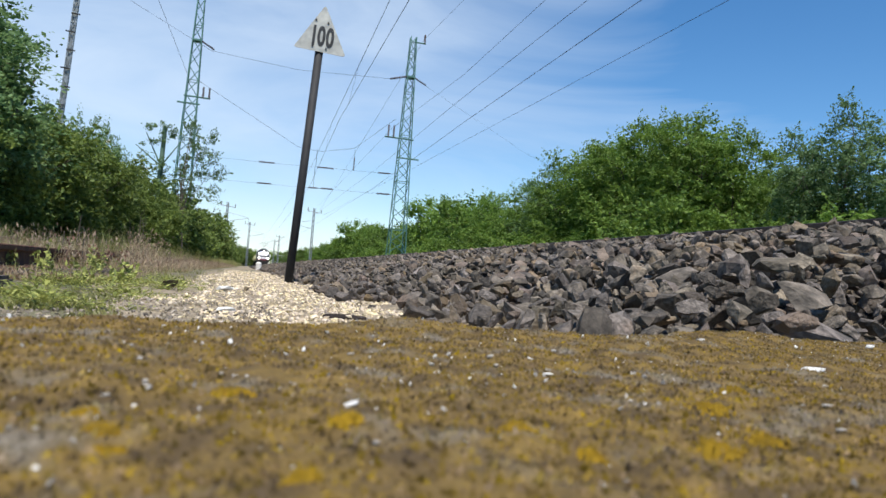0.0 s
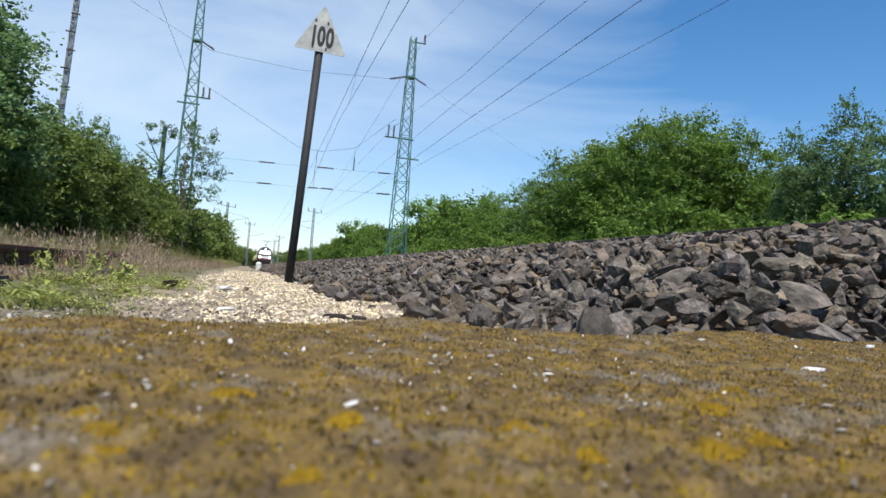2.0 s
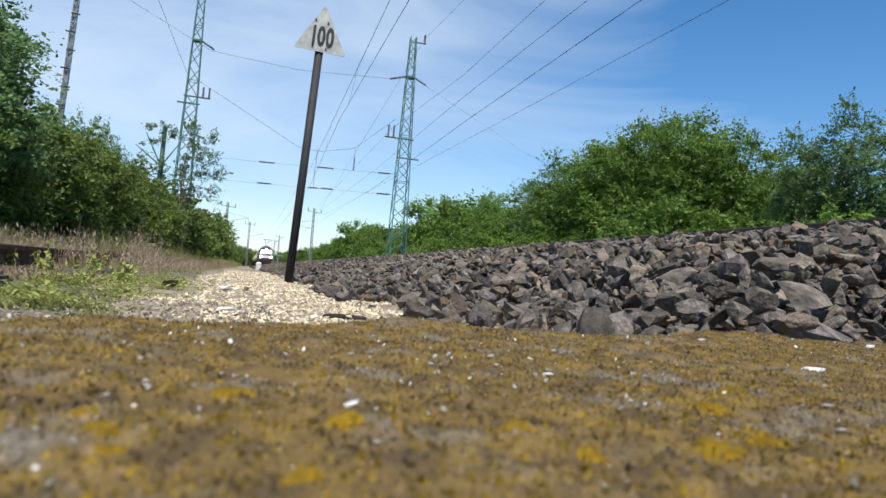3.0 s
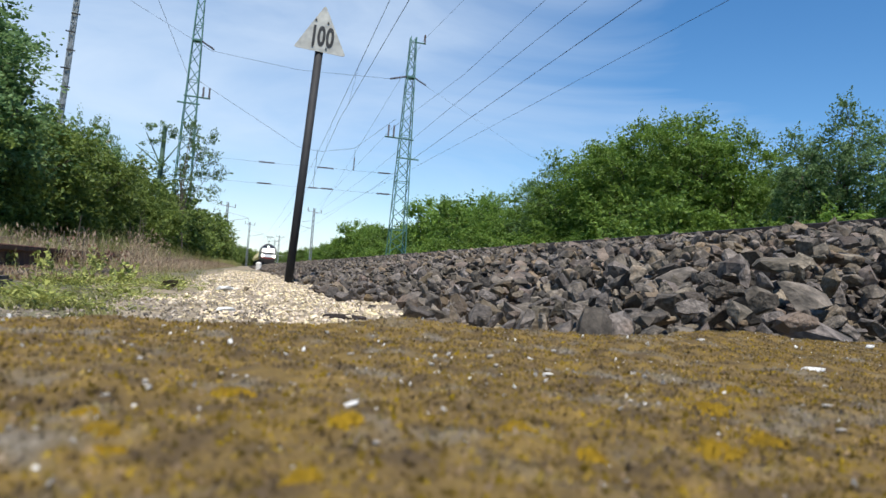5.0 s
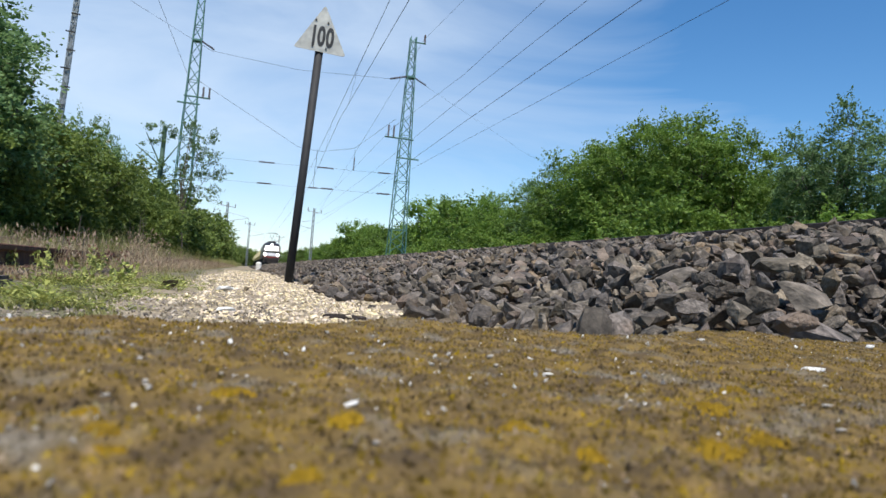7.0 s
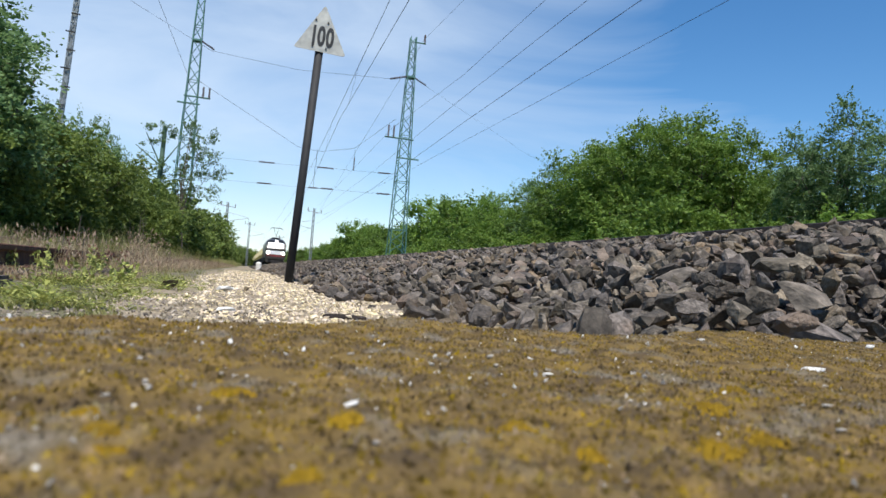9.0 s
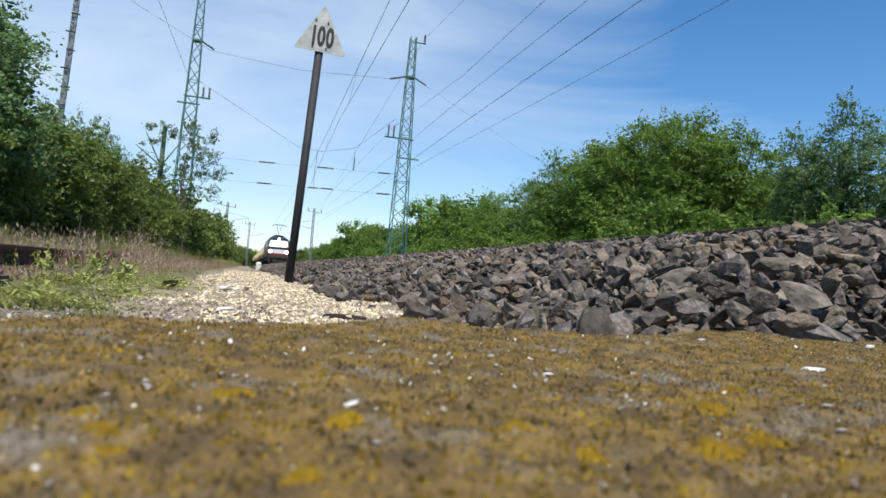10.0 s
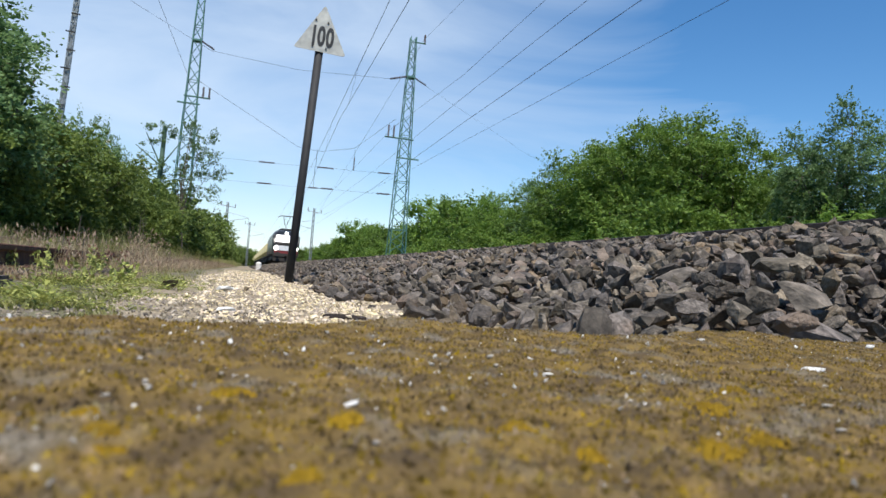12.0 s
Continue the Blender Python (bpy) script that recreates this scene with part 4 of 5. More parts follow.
def line_of_trees():
    r = rng(77)
    green, airy = "dense green deciduous tree beside the line", "blue-green deciduous tree with loose airy crown"
    protos = [tree("tree", 201, 8.0, 3.2, 0.5, 84, 26, 13, 0.145, M_LEAF, green, shoots=60),
              tree("tree", 202, 8.0, 3.0, 0.6, 80, 26, 13, 0.145, M_LEAF, green, shoots=60),
              tree("tree", 203, 8.2, 2.7, 1.4, 80, 26, 14, 0.125, M_LEAF2, airy, shoots=24, droop=0.45)]
    far = [tree("tree", 205, 8.0, 3.4, 0.4, 64, 16, 9, 0.30, M_LEAF, green, shoots=30), tree("tree", 206, 8.0, 3.6, 0.4, 64, 16, 9, 0.30, M_LEAF, green, shoots=30)]
    bush = tree("bush", 204, 3.4, 2.2, 0.15, 60, 20, 11, 0.155, M_LEAF, "leafy green bush at the foot of the trees", "bush", 24, 0.06)
    spots = [(18, 113, 9.2, 0), (18.5, 106, 8.2, 1), (18, 98, 7.2, 0), (18.5, 91, 7.0, 1), (18, 83, 6.6, 0), (18, 74, 6.6, 1), (18, 65.5, 8.4, 0), (18.4, 60, 7.6, 1), (18, 55, 7.6, 0), (18, 47.6, 7.1, 1),
             (18, 42.4, 7.3, 0), (18.3, 39.5, 8.0, 2), (18, 34.9, 8.7, 1), (18.2, 31.4, 8.3, 0), (18, 28.8, 8.6, 1), (18.3, 26.2, 8.0, 0), (18, 24.4, 8.0, 1), (18.2, 22.4, 7.2, 0), (18.8, 20.0, 5.2, 1), (20.5, 15.8, 5.6, 1), (21.0, 13.2, 5.6, 0),
             (22, 30, 8.6, 0), (22, 36, 8.8, 1), (22, 24, 7.6, 2), (22, 18, 6.2, 1), (22.5, 43, 7.6, 1)]
    for x, y, z, k in spots:
        planted((far if y > 52 else protos)[k], x, y, z / 8.3, r.uniform(0, 360))
    for i, (x, y, z) in enumerate(((18, 122, 8.0), (18, 131, 7.2), (18, 140, 6.8), (18, 152, 6.8), (18, 166, 6.8), (17.5, 182, 6.8), (17, 200, 6.8), (16.5, 222, 6.8), (16, 248, 7), (15, 280, 7), (13, 320, 8), (9, 380, 9), (2, 420, 9), (-6, 420, 9))):
        planted(far[i % 2], x, y, z / 8.3, r.uniform(0, 360))
    for i in range(18):
        y = 15 + i * 3.6 + r.uniform(-1, 1)
        planted(bush, 15.0 + r.uniform(-0.6, 1.0), y, r.uniform(0.8, 1.15), r.uniform(0, 360))
    swaying = [planted(protos[2], 18.0, 17.5, 0.83, 40, 0.88), planted(protos[2], 18.4, 14.6, 0.76, 160)]
    for k, p in enumerate(protos + far + [bush]):
        p.matrix_basis = pose(23 + (k % 2), 50 + 7 * k, 0, 0, 0, 50 * k)
    return swaying


SWAYING = line_of_trees()


def left_bushes():
    r = rng(88)
    olive = "tangled olive-green bush along the siding"
    a = tree("bush", 301, 4.2, 2.3, 0.1, 80, 24, 13, 0.13, M_LEAFD, olive, "bush", 40, 0.07, blossoms=3)
    b = tree("bush", 302, 3.6, 2.5, 0.1, 80, 24, 13, 0.13, M_LEAFD, olive, "bush", 40, 0.07, blossoms=3)
    c = tree("tree", 303, 6.0, 1.9, 0.8, 56, 15, 14, 0.125, M_LEAF2, "slender feathery tree with open crown", "tree", 40, 0.09, 0.5, 0.30)
    low = tree("bush", 305, 3.8, 2.4, 0.1, 60, 14, 10, 0.22, M_LEAFD, olive, "bush", 24, 0.07)
    d = tree("tree", 304, 8.7, 1.75, 2.6, 34, 10, 13, 0.13, M_LEAF2, "slender feathery tree with flat open branches", "tree", 26, 0.055, 0.3, 0.33)
    spots = [(a, -6.4, 17.5, 0.90), (b, -6.5, 20.5, 1.05), (a, -6.5, 23.5, 1.0), (b, -6.4, 27, 1.1), (a, -6.2, 31, 0.98), (b, -6.2, 35, 1.15), (a, -6.4, 39, 1.05), (b, -6.0, 44, 1.3), (a, -5.6, 50, 1.25),
             (b, -5.4, 57, 1.4), (a, -5.2, 66, 1.4), (b, -5.0, 76, 1.4), (a, -4.8, 90, 1.35), (b, -4.6, 108, 1.3), (a, -4.5, 130, 1.3), (b, -4.0, 155, 1.3), (a, -3.5, 185, 1.4), (b, -1.6, 225, 1.6), (a, -0.8, 262, 1.8), (b, 0.2, 310, 2.2), (a, 2.5, 360, 2.2), (b, -9.5, 22, 1.35), (a, -10, 30, 1.3), (b, -6.6, 14, 0.85)]
    for p, x, y, s in spots:
        planted(low if y > 42 or x < -9 else p, x, y, s, r.uniform(0, 360))
    low.matrix_basis = pose(-13, 70, 0)
    planted(d, -3.30, 40, 0.96, 20)
    for x, y, z, turn, wide in ((-7.2, 26.0, 0.76, 200, 0.9), (-7.3, 22.0, 0.76, 90, 0.9), (-5.9, 14.6, 0.80, 30, 1.2), (-6.4, 15.6, 0.86, 260, 1.3), (-6.2, 16.6, 0.90, 120, 1.25), (-7.6, 18.2, 1.0, 220, 1.0),
                               (-8.55, 20.6, 1.30, 310, 0.95), (-6.8, 30.5, 0.93, 15, 0.8), (-6.7, 36.0, 1.03, 75, 0.6)):
        planted(c, x, y, z, turn, wide)
    d.matrix_basis = pose(-13, 62, 0)
    a.matrix_basis, b.matrix_basis, c.matrix_basis = pose(-12, 40, 0), pose(-12, 47, 0), pose(-11, 55, 0)


left_bushes()


# ---------------------------------------------------------------- low growth
def blades(name, x, y, z, ht, width, lean, mat, seed):
    r = rng(seed)
    k = len(x)
    a = r.uniform(0, 6.28, k)
    w = np.stack([np.cos(a), np.sin(a), np.zeros(k)], -1) * width[:, None] * 0.5
    bend = r.uniform(0, 6.28, k)
    d = np.stack([np.cos(bend), np.sin(bend), np.zeros(k)], -1) * (lean * ht)[:, None]
    p = np.stack([x, y, z], -1)
    up = np.stack([np.zeros(k), np.zeros(k), ht], -1)
    v = np.stack([p - w, p + w, p + up * 0.55 + d * 0.3 + w * 0.7, p + up * 0.55 + d * 0.3 - w * 0.7, p + up + d], 1).reshape(-1, 3)
    b = np.arange(k)[:, None] * 5
    quads = (b + np.array([[0, 1, 2, 3]])).tolist()
    tris = (b + np.array([[3, 2, 4]])).tolist()
    return new(name, mesh_from(name, v, quads + tris, mat)), v.reshape(-1, 5, 3)[:, 4]


def low_growth():
    r = rng(99)
    # dry grass round the siding
    k = 58000
    y = 3.6 + 60 * r.uniform(0, 1, k) ** 2.0
    x = -1.0 - np.minimum(0.30 * y, 7) * r.uniform(0.02, 1, k)
    x = np.where(r.uniform(size=k) < 0.36, -0.75 - r.uniform(0, 0.72, k), x)
    dens = 0.55 * value_noise(x * 1.6, y * 1.1, 41) + 0.75 * value_noise(x * 5.0 + 11, y * 2.6, 49)
    keep = dens > -0.22
    x, y, dens = x[keep], y[keep], dens[keep]
    ht = (0.12 + 0.20 * np.clip(dens + 0.4, 0, 1)) * r.uniform(0.5, 1.25, len(x)) * np.clip((-x - 0.2) / 1.3, 0.35, 1)
    ht = np.where((y < 5.8) & (x > -1.75), ht * 0.22, np.where((x > -1.45), ht * np.where(y > 5.7, 1.55, 0.5), ht))
    ht = ht * np.where((x > -1.12) | (y > 11), 0.55, 1.0) * np.where((x > -1.5) & (y < 5.9), 0.4, 1.0)
    ob, tips = blades("dry_grass", x, y, ground_z(x, y), ht, r.uniform(0.6, 1.4, len(x)) * (0.0016 + 0.00032 * np.minimum(y, 25)), r.uniform(0.15, 0.7, len(x)), M_DRY, 42)
    tagged(ob, "dry straw-coloured grass around the siding rails", "grass", kind="stuff")
    sel = r.uniform(size=len(tips)) < 0.42
    t = tips[sel]
    n = len(t)
    top = np.stack([r.normal(0, 0.012, n), r.normal(0, 0.012, n), r.uniform(0.018, 0.05, n)], -1)
    w = np.stack([r.normal(0, 0.004, n), r.normal(0, 0.004, n), np.zeros(n)], -1)
    v = np.stack([t - top * 0.3, t + top * 0.3 + w, t + top, t + top * 0.3 - w], 1).reshape(-1, 3)
    ob = new("grass_seed_heads", mesh_from("grass_seed_heads", v, np.arange(n)[:, None] * 4 + np.arange(4)[None], M_SEED))
    tagged(ob, "reddish-brown seed heads on dry grass", "grass", kind="stuff")
    # green grass
    k = 30000
    y = 1.5 + 50 * r.uniform(0, 1, k) ** 2.4
    x = -0.28 - np.minimum(0.34 * y, 8) * r.uniform(0.0, 1, k)
    keep = value_noise(x * 2.2 + 7, y * 1.5, 43) + 0.5 * value_noise(x * 7, y * 7, 46) > 0.12
    x, y = x[keep], y[keep]
    ht = r.uniform(0.03, 0.12, len(x)) * np.clip(0.35 + (-x - 0.3) * 0.7, 0.3, 1.6) * np.where((x < -1.0) & (y > 5.7), 1.5, 1) * np.where(y < 4.2, 0.45, 1)
    ob, _ = blades("green_grass", x, y, ground_z(x, y), ht, r.uniform(0.003, 0.008, len(x)), r.uniform(0.2, 0.9, len(x)), M_GRASS, 44)
    tagged(ob, "short green grass on bare soil", "grass", kind="stuff")
    # tall rank grass at the foot of the bushes
    k = 13000
    y = 8 + 55 * r.uniform(0, 1, k) ** 1.5
    x = -2.3 - 2.4 * r.uniform(0, 1, k) ** 0.7 + 0.012 * y
    ht = r.uniform(0.25, 0.80, k) * np.clip(0.7 + 0.5 * value_noise(x * 0.8, y * 0.5, 47), 0.3, 1.2)
    ob, _ = blades("rank_grass", x, y, ground_z(x, y), ht, r.uniform(0.008, 0.018, k), r.uniform(0.1, 0.5, k), M_GRASS, 48)
    tagged(ob, "tall yellow-green grass at the foot of bushes", "grass", kind="stuff")
    # far grass along both sides of the line
    k = 16000
    y = 50 + 170 * r.uniform(0, 1, k) ** 1.4
    x = -0.9 - 4 * r.uniform(0, 1, k)
    ob, _ = blades("verge_grass", x, y, ground_z(x, y), r.uniform(0.2, 0.6, k), r.uniform(0.02, 0.04, k), r.uniform(0.1, 0.6, k), M_GRASS, 45)
    tagged(ob, "rank grass along the verge", "grass", kind="stuff")


low_growth()


def weed(seed):
    """A low rosette of broad leaves."""
    r = rng(seed)
    vs, fs = [], []
    for i in range(54):
        a, d = r.uniform(0, 6.28), r.uniform(0.01, 0.17)
        base = np.array([math.cos(a) * d * 0.6, math.sin(a) * d * 0.6, r.uniform(0.0, 0.075) * r.uniform()])
        tilt = r.uniform(0.15, 0.9)
        t = np.array([math.cos(a) * math.cos(tilt), math.sin(a) * math.cos(tilt), math.sin(tilt)])
        s = np.cross(t, [0, 0, 1])
        s /= np.linalg.norm(s)
        ln, wd = r.uniform(0.020, 0.052), r.uniform(0.005, 0.012)
        k = len(vs)
        vs += [base, base + t * ln * 0.45 + s * wd, base + t * ln - np.array([0, 0, ln * 0.25]), base + t * ln * 0.45 - s * wd, base + t * ln * 0.5 + np.array([0, 0, -0.004])]
        fs += [[k, k + 1, k + 4], [k + 1, k + 2, k + 4], [k + 2, k + 3, k + 4], [k + 3, k, k + 4]]
    return np.array(vs), np.array(fs)


def weeds():
    r = rng(111)
    vs, fs, base = [], [], 0
    made = 0
    while made < 260:
        y = 1.95 + 4.2 * r.uniform() ** 1.2
        x = 0.04 - (0.35 * y - 0.05) * r.uniform(0, 1) ** 0.7
        if value_noise(np.array([x * 3.1 + 20]), np.array([y * 1.7]), 61)[0] < -0.02:
            continue
        v, f = weed(made)
        z = float(ground_z(np.array([x]), np.array([y]))[0])
        vs.append(v * r.uniform(0.3, 0.8) * (1.0 if x < -0.35 else 0.6) + np.array([x, y, z]))
        fs.append(f + base)
        base += len(v)
        made += 1
    ob = new("weeds", mesh_from("weeds", np.concatenate(vs), np.concatenate(fs), M_WEED))
    tagged(ob, "low green weeds with small broad leaves on the soil", "weeds", kind="stuff")


weeds()


def dry_stalks():
    """Dead standing stems among the grass."""
    r = rng(117)
    for x, y, h in ((-3.1, 22, 1.5), (-3.3, 22.3, 1.3), (-2.95, 22.1, 1.25), (-1.62, 7.0, 0.36), (-1.28, 6.2, 0.34), (-2.6, 12, 0.7), (-0.95, 9.5, 0.28)):
        bm = bmesh.new()
        top = Vector((r.normal() * 0.06 * h, r.normal() * 0.06 * h, h))
        rod(bm, (0, 0, -0.05), top * 0.6, 0.008 * h + 0.003, 0.006 * h + 0.002, 6)
        rod(bm, top * 0.6, top, 0.006 * h + 0.002, 0.003, 6)
        for i in range(5):
            p = top * r.uniform(0.55, 1.0)
            rod(bm, p, p + Vector((r.normal() * 0.12 * h, r.normal() * 0.12 * h, 0.10 * h)), 0.004 * h + 0.001, 0.002, 5)
        ob = part("dry_stalk", bm, M_BARK)
        ob.matrix_basis = pose(x, y, float(ground_z(np.array([x]), np.array([y]))[0]))
        tagged(ob, "dead brown stalk standing in the grass", "stalk", "dry stalks")


dry_stalks()


def docks():
    """Red-brown dock plants gone to seed beside the siding rail, and leafy green stems."""
    r = rng(119)
    for i in range(22):
        y = 5.9 + 5.5 * r.uniform() ** 1.4
        x = -1.22 - 0.30 * r.uniform()
        h = r.uniform(0.14, 0.27)
        e = empty("dock_plant", pose(x, y, float(ground_z(np.array([x]), np.array([y]))[0]), 0, 0, r.uniform(0, 360)), "withered red-brown dock plant beside the rusty rail", "plant", "dock plants")
        bm = bmesh.new()
        top = Vector((r.normal() * 0.05, r.normal() * 0.05, h))
        rod(bm, (0, 0, -0.03), top, 0.005, 0.002, 5)
        part("stem", bm, M_BARK, e)
        t = r.uniform(0.25, 1.0, 26)
        p = np.array(top)[None] * t[:, None] + r.normal(size=(26, 3)) * 0.018
        v, f = leaf_quads(p, r.normal(size=p.shape), 0.030, r)
        hang(new("seed_head", mesh_from("seed_head", v, f, M_DOCK)), e)["kind"] = "stuff"
    for x, y, h in ((-0.98, 5.2, 0.20), (-1.02, 5.3, 0.16), (-1.28, 5.0, 0.20), (-1.42, 4.9, 0.15), (-0.85, 4.3, 0.12), (-0.72, 4.9, 0.13), (-1.10, 4.4, 0.13), (-0.62, 4.0, 0.09)):
        e = empty("leafy_weed", pose(x, y, float(ground_z(np.array([x]), np.array([y]))[0])), "upright yellow-green weed with small leaves", "plant", "leafy weeds")
        bm = bmesh.new()
        tips = [Vector((r.normal() * 0.05, r.normal() * 0.05, h * r.uniform(0.7, 1.1))) for k in range(4)]
        for q in tips:
            rod(bm, (0, 0, -0.02), q, 0.003, 0.0015, 5)
        part("stem", bm, M_GRASS, e)
        p = np.concatenate([np.array(q)[None] * r.uniform(0.2, 1.0, (14, 1)) + r.normal(size=(14, 3)) * 0.014 for q in tips])
        v, f = leaf_quads(p, r.normal(size=p.shape) + np.array([0, 0, 0.6]), 0.036, r)
        hang(new("foliage", mesh_from("foliage", v, f, M_WEED)), e)


docks()


def cut_trunk():
    e = empty("broken_trunk", pose(-4.9, 40, 0), "ivy-covered broken tree trunk above the bushes", "trunk")
    bm = rod(bmesh.new(), (0, 0, -0.2), (0.05, 0, 7.4), 0.17, 0.11, 10)
    for d in ((0.9, 0, 6.6), (-0.9, 0.2, 7.0), (-1.3, -0.2, 6.2)):
        rod(bm, (0.02, 0, 5.2), d, 0.05, 0.02, 6)
    part("trunk", bm, M_MOSSBARK, e, "trunk green with algae")
    r = rng(301)
    z = np.concatenate([r.uniform(3.6, 5.4, 14), r.uniform(6.3, 7.7, 16)])
    a = r.uniform(0, 6.28, 30)
    o = np.stack([np.cos(a), np.sin(a), 0 * a], -1)
    c = o * 0.16 + np.stack([0.04 + np.where(np.arange(30) >= 14, r.normal(-0.15, 0.6, 30), 0), 0 * a, z], -1)
    v, f = leaf_cloud(c, o, np.full(30, 0.09), 34, 0.12, r)
    hang(new("ivy", mesh_from("ivy", v, f, M_LEAF2)), e, "green ivy leaves")


cut_trunk()


M_IRON = material("dark_iron", (0.022, 0.017, 0.014), (0.040, 0.029, 0.022), 30, 0.95, 0.0, 0.4, bump_dist=0.002, spec=0.1)


def litter():
    """Single stones and scraps on the path."""
    def loose(name, x, y, s, flat, mat, label, category, k=0, turn=0.0):
        v, f = ROCKS[k]
        ob = new(name, mesh_from(name, v * np.array([1, 0.8, flat / 0.7]) * s, f, mat))
        z = float(path_z(np.array([x]), np.array([y]))[0]) + s * flat * 0.5
        ob.matrix_basis = pose(x, y, z, 0, 0, turn)
        return tagged(ob, label, category)
    loose("white_stone", -0.086, 3.9, 0.09, 0.42, M_WHITE, "flat white stone on the gravel", "stone", 2, 10)
    loose("white_stone", -0.04, 2.08, 0.06, 0.3, M_WHITE, "flat white stone on the gravel", "stone", 5, 0)
    loose("dark_stone", 0.02, 3.95, 0.045, 0.8, M_STONE1, "dark brown stone on the pale gravel", "stone", 3, 30)
    loose("dark_stone", -0.366, 3.74, 0.085, 0.55, M_STONE1, "dark brown stone on the pale gravel", "stone", 4, 0)
    bm = bmesh.new()
    rod(bm, (0, 0, -0.2), (0, 0, 0.30), 0.10, 0.12, 14)
    rod(bm, (0, 0, 0.30), (0, 0, 0.36), 0.12, 0.06, 14)
    post = part("marker_post", bm, M_WHITE)
    post.matrix_basis = pose(0.56, 30, -0.02)
    tagged(post, "short whitewashed marker post beside the ballast", "marker post")
    loose("pale_stone", 0.9, 26, 0.14, 0.8, M_WHITE, "pale stone at the foot of the ballast", "stone", 7, 0)
    bm = bmesh.new()
    rod(bm, (0, 0, 0), (0, 0, 0.006), 0.070, 0.066, 20)
    rod(bm, (0, 0, 0.006), (0, 0, 0.008), 0.045, 0.04, 16)
    lid = part("iron_cap", bm, M_IRON)
    lid.matrix_basis = pose(0.312, 2.125, 0.003, 1, 0, 0)
    tagged(lid, "round dark iron cap lying flat on the gravel", "cap")


litter()


# ---------------------------------------------------------------- stones last
def gravel():
    r = rng(121)
    k = 23000
    y = 1.2 + 16 * r.uniform(0, 1, k) ** 1.8
    x = 0.68 - 1.05 * r.uniform(0, 1, k) ** 1.25 + 0.2 * value_noise(y * 1.1, y * 0 + 3, 8)
    size = (0.011 + 0.024 * r.uniform(0, 1, k) ** 2.4) * np.clip(0.8 + y * 0.05, 0.8, 1.5)
    keep = ~((y < 2.5) & (x < -0.06 - 0.12 * (y - 1.5)))
    x, y, size = x[keep], y[keep], size[keep]
    ob = hang(new("pebbles", scatter_rocks("pebbles", np.stack([x, y, path_z(x, y) - size * 0.05], -1), size, 122, M_PEBBLE, GRAINS, 0.5)), path)
    ob["kind"] = "stuff"
    k = 8500
    y = 1.1 + 1.7 * r.uniform(0, 1, k) ** 2.2
    x = -0.85 + 0.95 * r.uniform(0, 1, k) ** 1.2
    size = 0.005 + 0.015 * r.uniform(0, 1, k) ** 2
    ob = hang(new("pebbles", scatter_rocks("pebbles", np.stack([x, y, np.maximum(ground_z(x, y), path_z(x, y)) + size * 0.15], -1), size, 123, M_DARKPEB, GRAINS)), ground)
    ob["kind"] = "stuff"


gravel()


def NEAR(x, y):
    return (0.6 * x + y < 2.70) & (y > 0.83 + 0.32 * x) & (x > 0.54) & (x < 2.6)


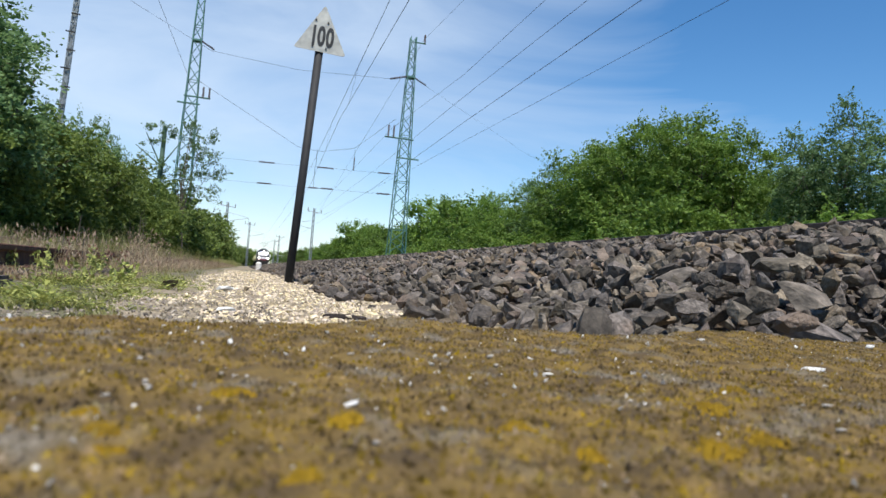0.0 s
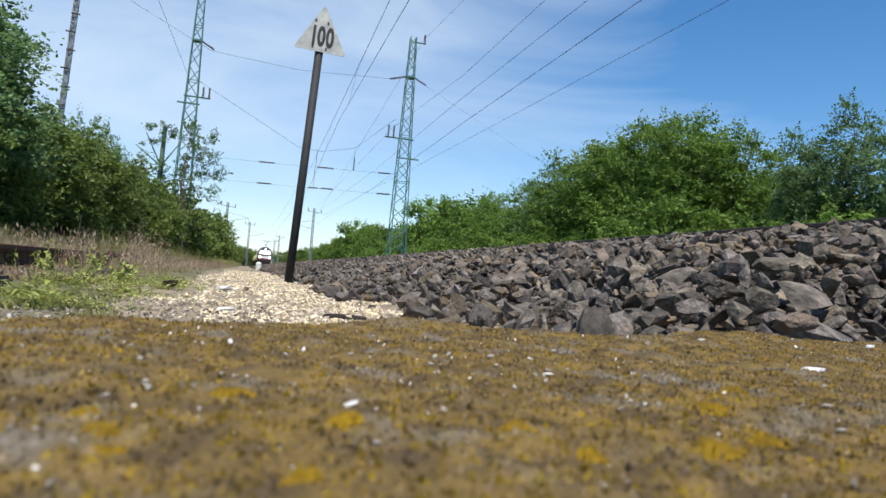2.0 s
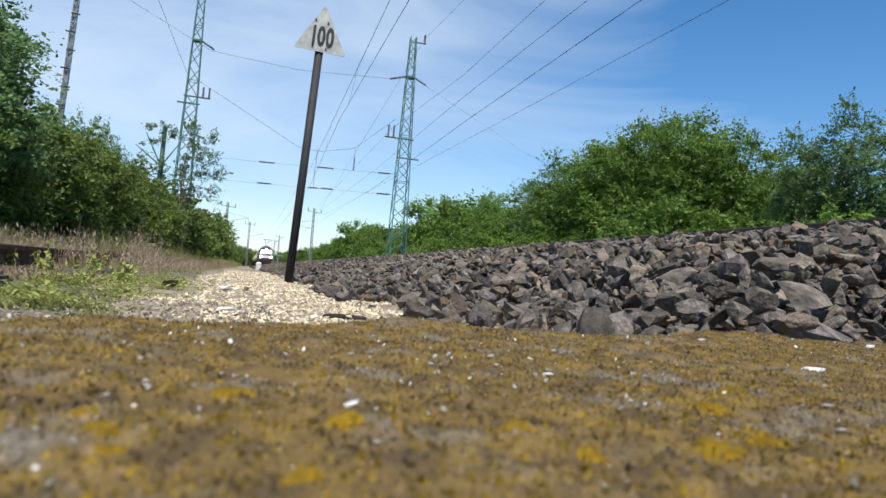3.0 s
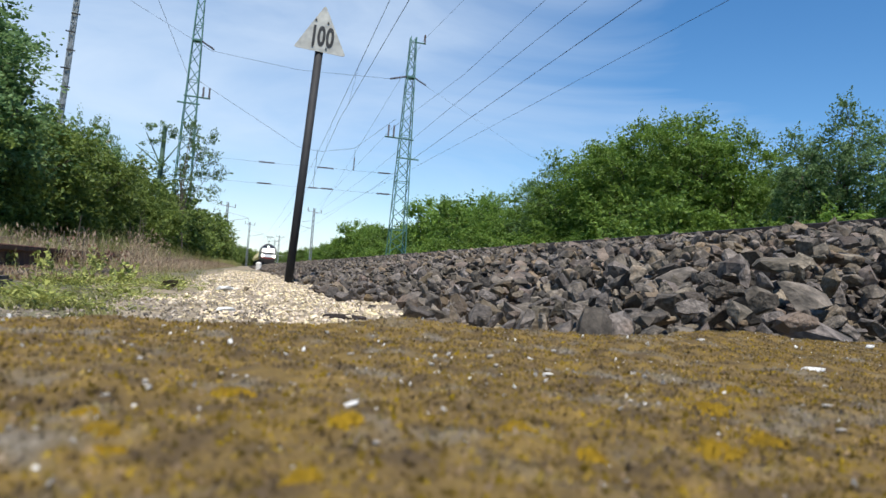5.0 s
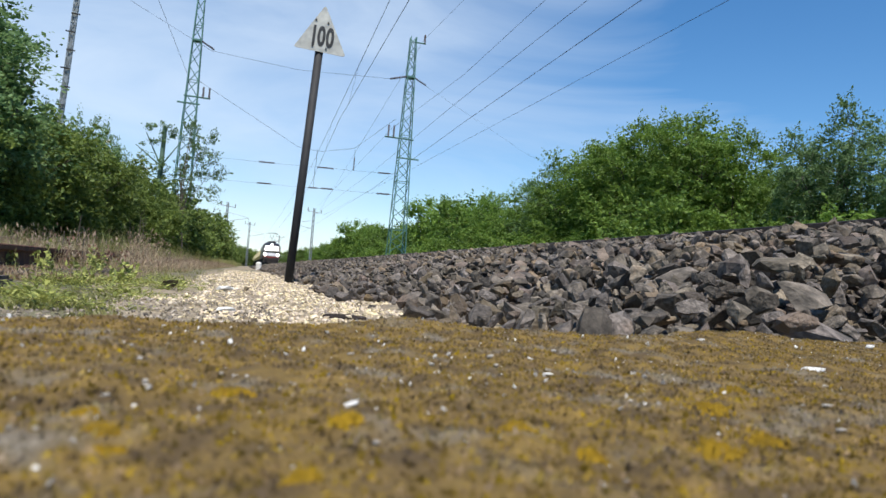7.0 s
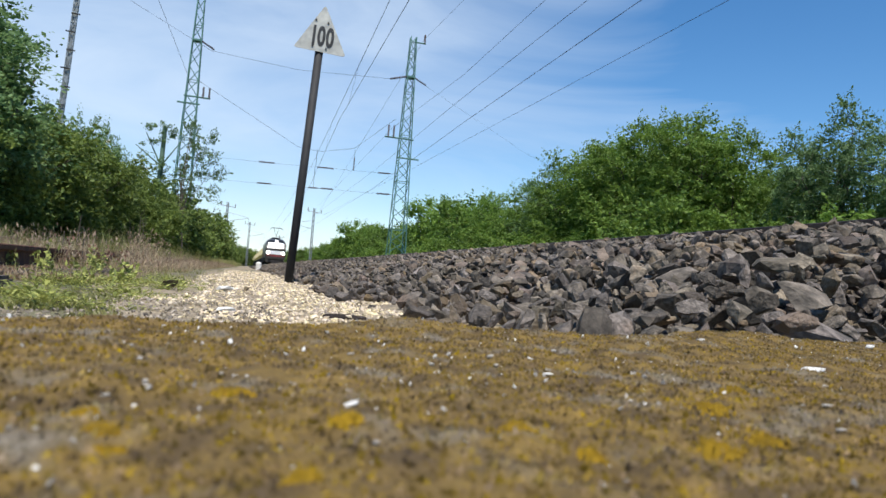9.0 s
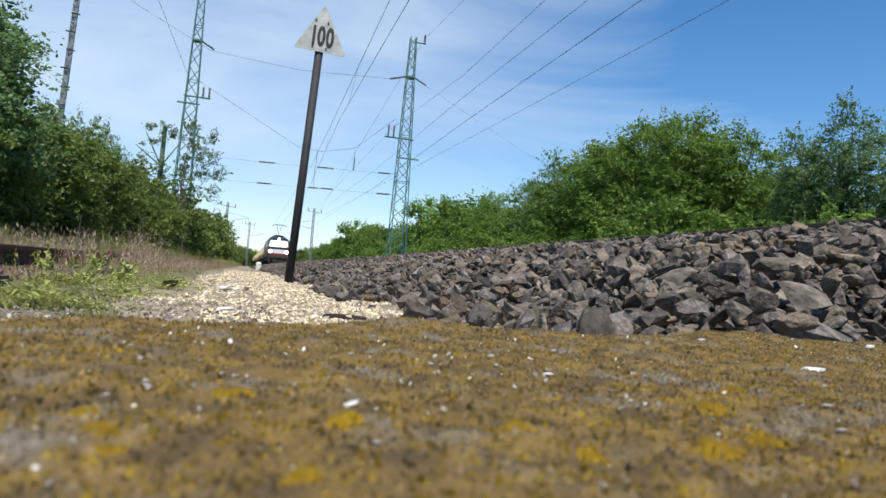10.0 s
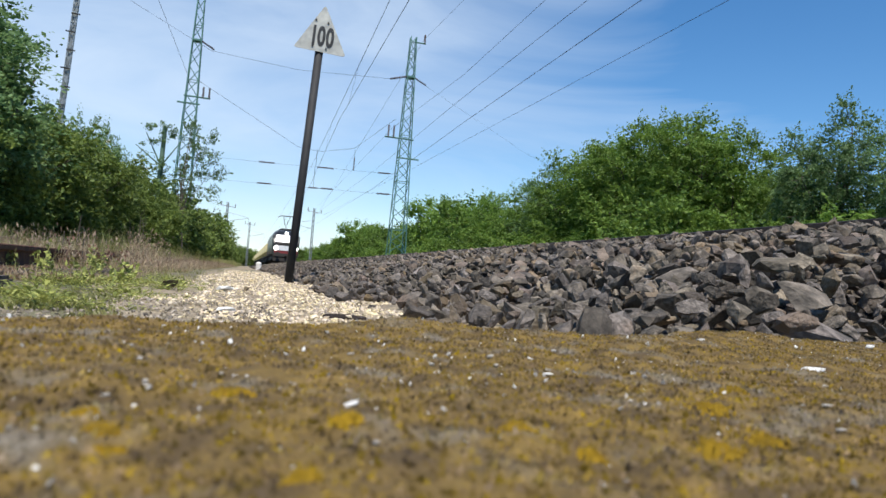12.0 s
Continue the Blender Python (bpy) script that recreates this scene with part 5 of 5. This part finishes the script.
def ballast():
    r = rng(131)
    # nearest stones, each its own object on shared meshes
    meshes = [mesh_from("stone", v, f, M_STONE1) for v, f in ROCKS]
    pts = []
    for tries in range(9000):
        x, y = r.uniform(0.54, 2.6), r.uniform(0.8, 2.4)
        s = 0.048 + 0.092 * r.uniform() ** 2.2
        if not NEAR(x, y) or any((x - a) ** 2 + (y - b) ** 2 < (0.40 * (s + q)) ** 2 for a, b, q in pts):
            continue
        pts.append((x, y, s))
    turns = lying(len(pts), r, 0.55)
    for i, (x, yy, s) in enumerate(pts):
        ob = new("stone", meshes[int(r.integers(0, len(meshes)))])
        m = Matrix([list(row) for row in turns[i]]).to_4x4()
        z = float(slope_z(np.array(x), np.array(yy))) + r.uniform(-0.032, 0.036)
        ob.matrix_basis = Matrix.Translation((x, yy, z)) @ m @ Matrix.Diagonal((s * r.uniform(0.85, 1.35), s, s * r.uniform(0.7, 1.1), 1))
        ob.parent = bed

    # the rest of the slope
    def field(y0, y1, gap, smin, smax, seed, x1, shapes):
        gyy = np.arange(y0, y1, gap)
        gxx = np.arange(0.5, x1, gap)
        xx, yy = np.meshgrid(gxx, gyy)
        xx = (xx + r.uniform(-0.5, 0.5, xx.shape) * gap).ravel()
        yy = (yy + r.uniform(-0.5, 0.5, yy.shape) * gap).ravel()
        size = smin + (smax - smin) * r.uniform(0, 1, len(xx)) ** 2.2
        zz = slope_z(xx, yy) + r.uniform(-0.055, 0.034, len(xx)) * np.where(xx > CREST - 0.2, 0.5, 1)
        keep = ~NEAR(xx, yy) & (yy > 0.83 + 0.32 * xx)
        keep &= r.uniform(size=len(xx)) < np.clip((xx - 0.44 + 0.10 * value_noise(yy * 2.0, yy * 0 + 4, 145)) / 0.30, 0.04, 1)
        pos = np.stack([xx, yy, zz], -1)[keep]
        ob = hang(new("stones", scatter_rocks("stones", pos, size[keep], seed, M_STONE, shapes, 0.6)), bed)
        ob["kind"] = "stuff"

    # a lower layer of stones seen in the gaps
    k = 2600
    x, y = r.uniform(0.62, 2.7, k), r.uniform(0.9, 3.2, k)
    ok = y > 0.85 + 0.32 * x
    x, y = x[ok], y[ok]
    size = r.uniform(0.030, 0.060, len(x))
    ob = hang(new("stone_chips", scatter_rocks("stone_chips", np.stack([x, y, slope_z(x, y) - 0.100 + r.uniform(-0.012, 0.012, len(x))], -1), size, 151, M_STONE, ROCKS, 0.6)), bed)
    ob["kind"] = "stuff"
    field(0.7, 9, 0.058, 0.034, 0.108, 141, 3.4, ROCKS)
    field(9, 26, 0.074, 0.050, 0.110, 142, 3.3, LUMPS)
    field(26, 70, 0.15, 0.09, 0.18, 143, 3.2, LUMPS)


ballast()


# ---------------------------------------------------------------- what moves
def motions():
    def front(t):
        return 174.0 - 7.15 * t - 0.0745 * t * t
    times = [0.5 * i for i in range(25)]
    walk(LOCO, [(t, pose(TRACK_X, front(t), RAIL_TOP)) for t in times])
    for k, w in enumerate(WAGONS):
        walk(w, [(t, pose(TRACK_X, front(t) + 19.6 + 13.4 * k, RAIL_TOP)) for t in times])
    for ws in LOCO_WHEELS:
        y = ws.matrix_basis.translation.y
        walk(ws, [(0.1 * i, pose(0, y, 0.6, math.degrees((174.0 - front(0.1 * i)) / 0.6), 0, 0)) for i in range(121)])
    for k, w in enumerate(WAGONS[:3]):
        for ws in [o for o in w.children if o.name.startswith("wheelset")]:
            y = ws.matrix_basis.translation.y
            walk(ws, [(i / 15, pose(0, y, 0.46, math.degrees((174.0 - front(i / 15)) / 0.46), 0, 0)) for i in range(181)])
    for k, ob in enumerate(SWAYING):
        home = ob.matrix_basis.copy()
        rows = [(t, home @ pose(0, 0, 0, 0.3 * a, a, 0)) for t, a in ((0, 0.3), (1.5, 0.9), (2.5, 1.1), (4.0, 0.2), (5.5, -0.4), (6.5, -0.3), (8.0, 0.1), (9.5, -0.3), (12.0, -0.4))]
        walk(ob, rows)


motions()
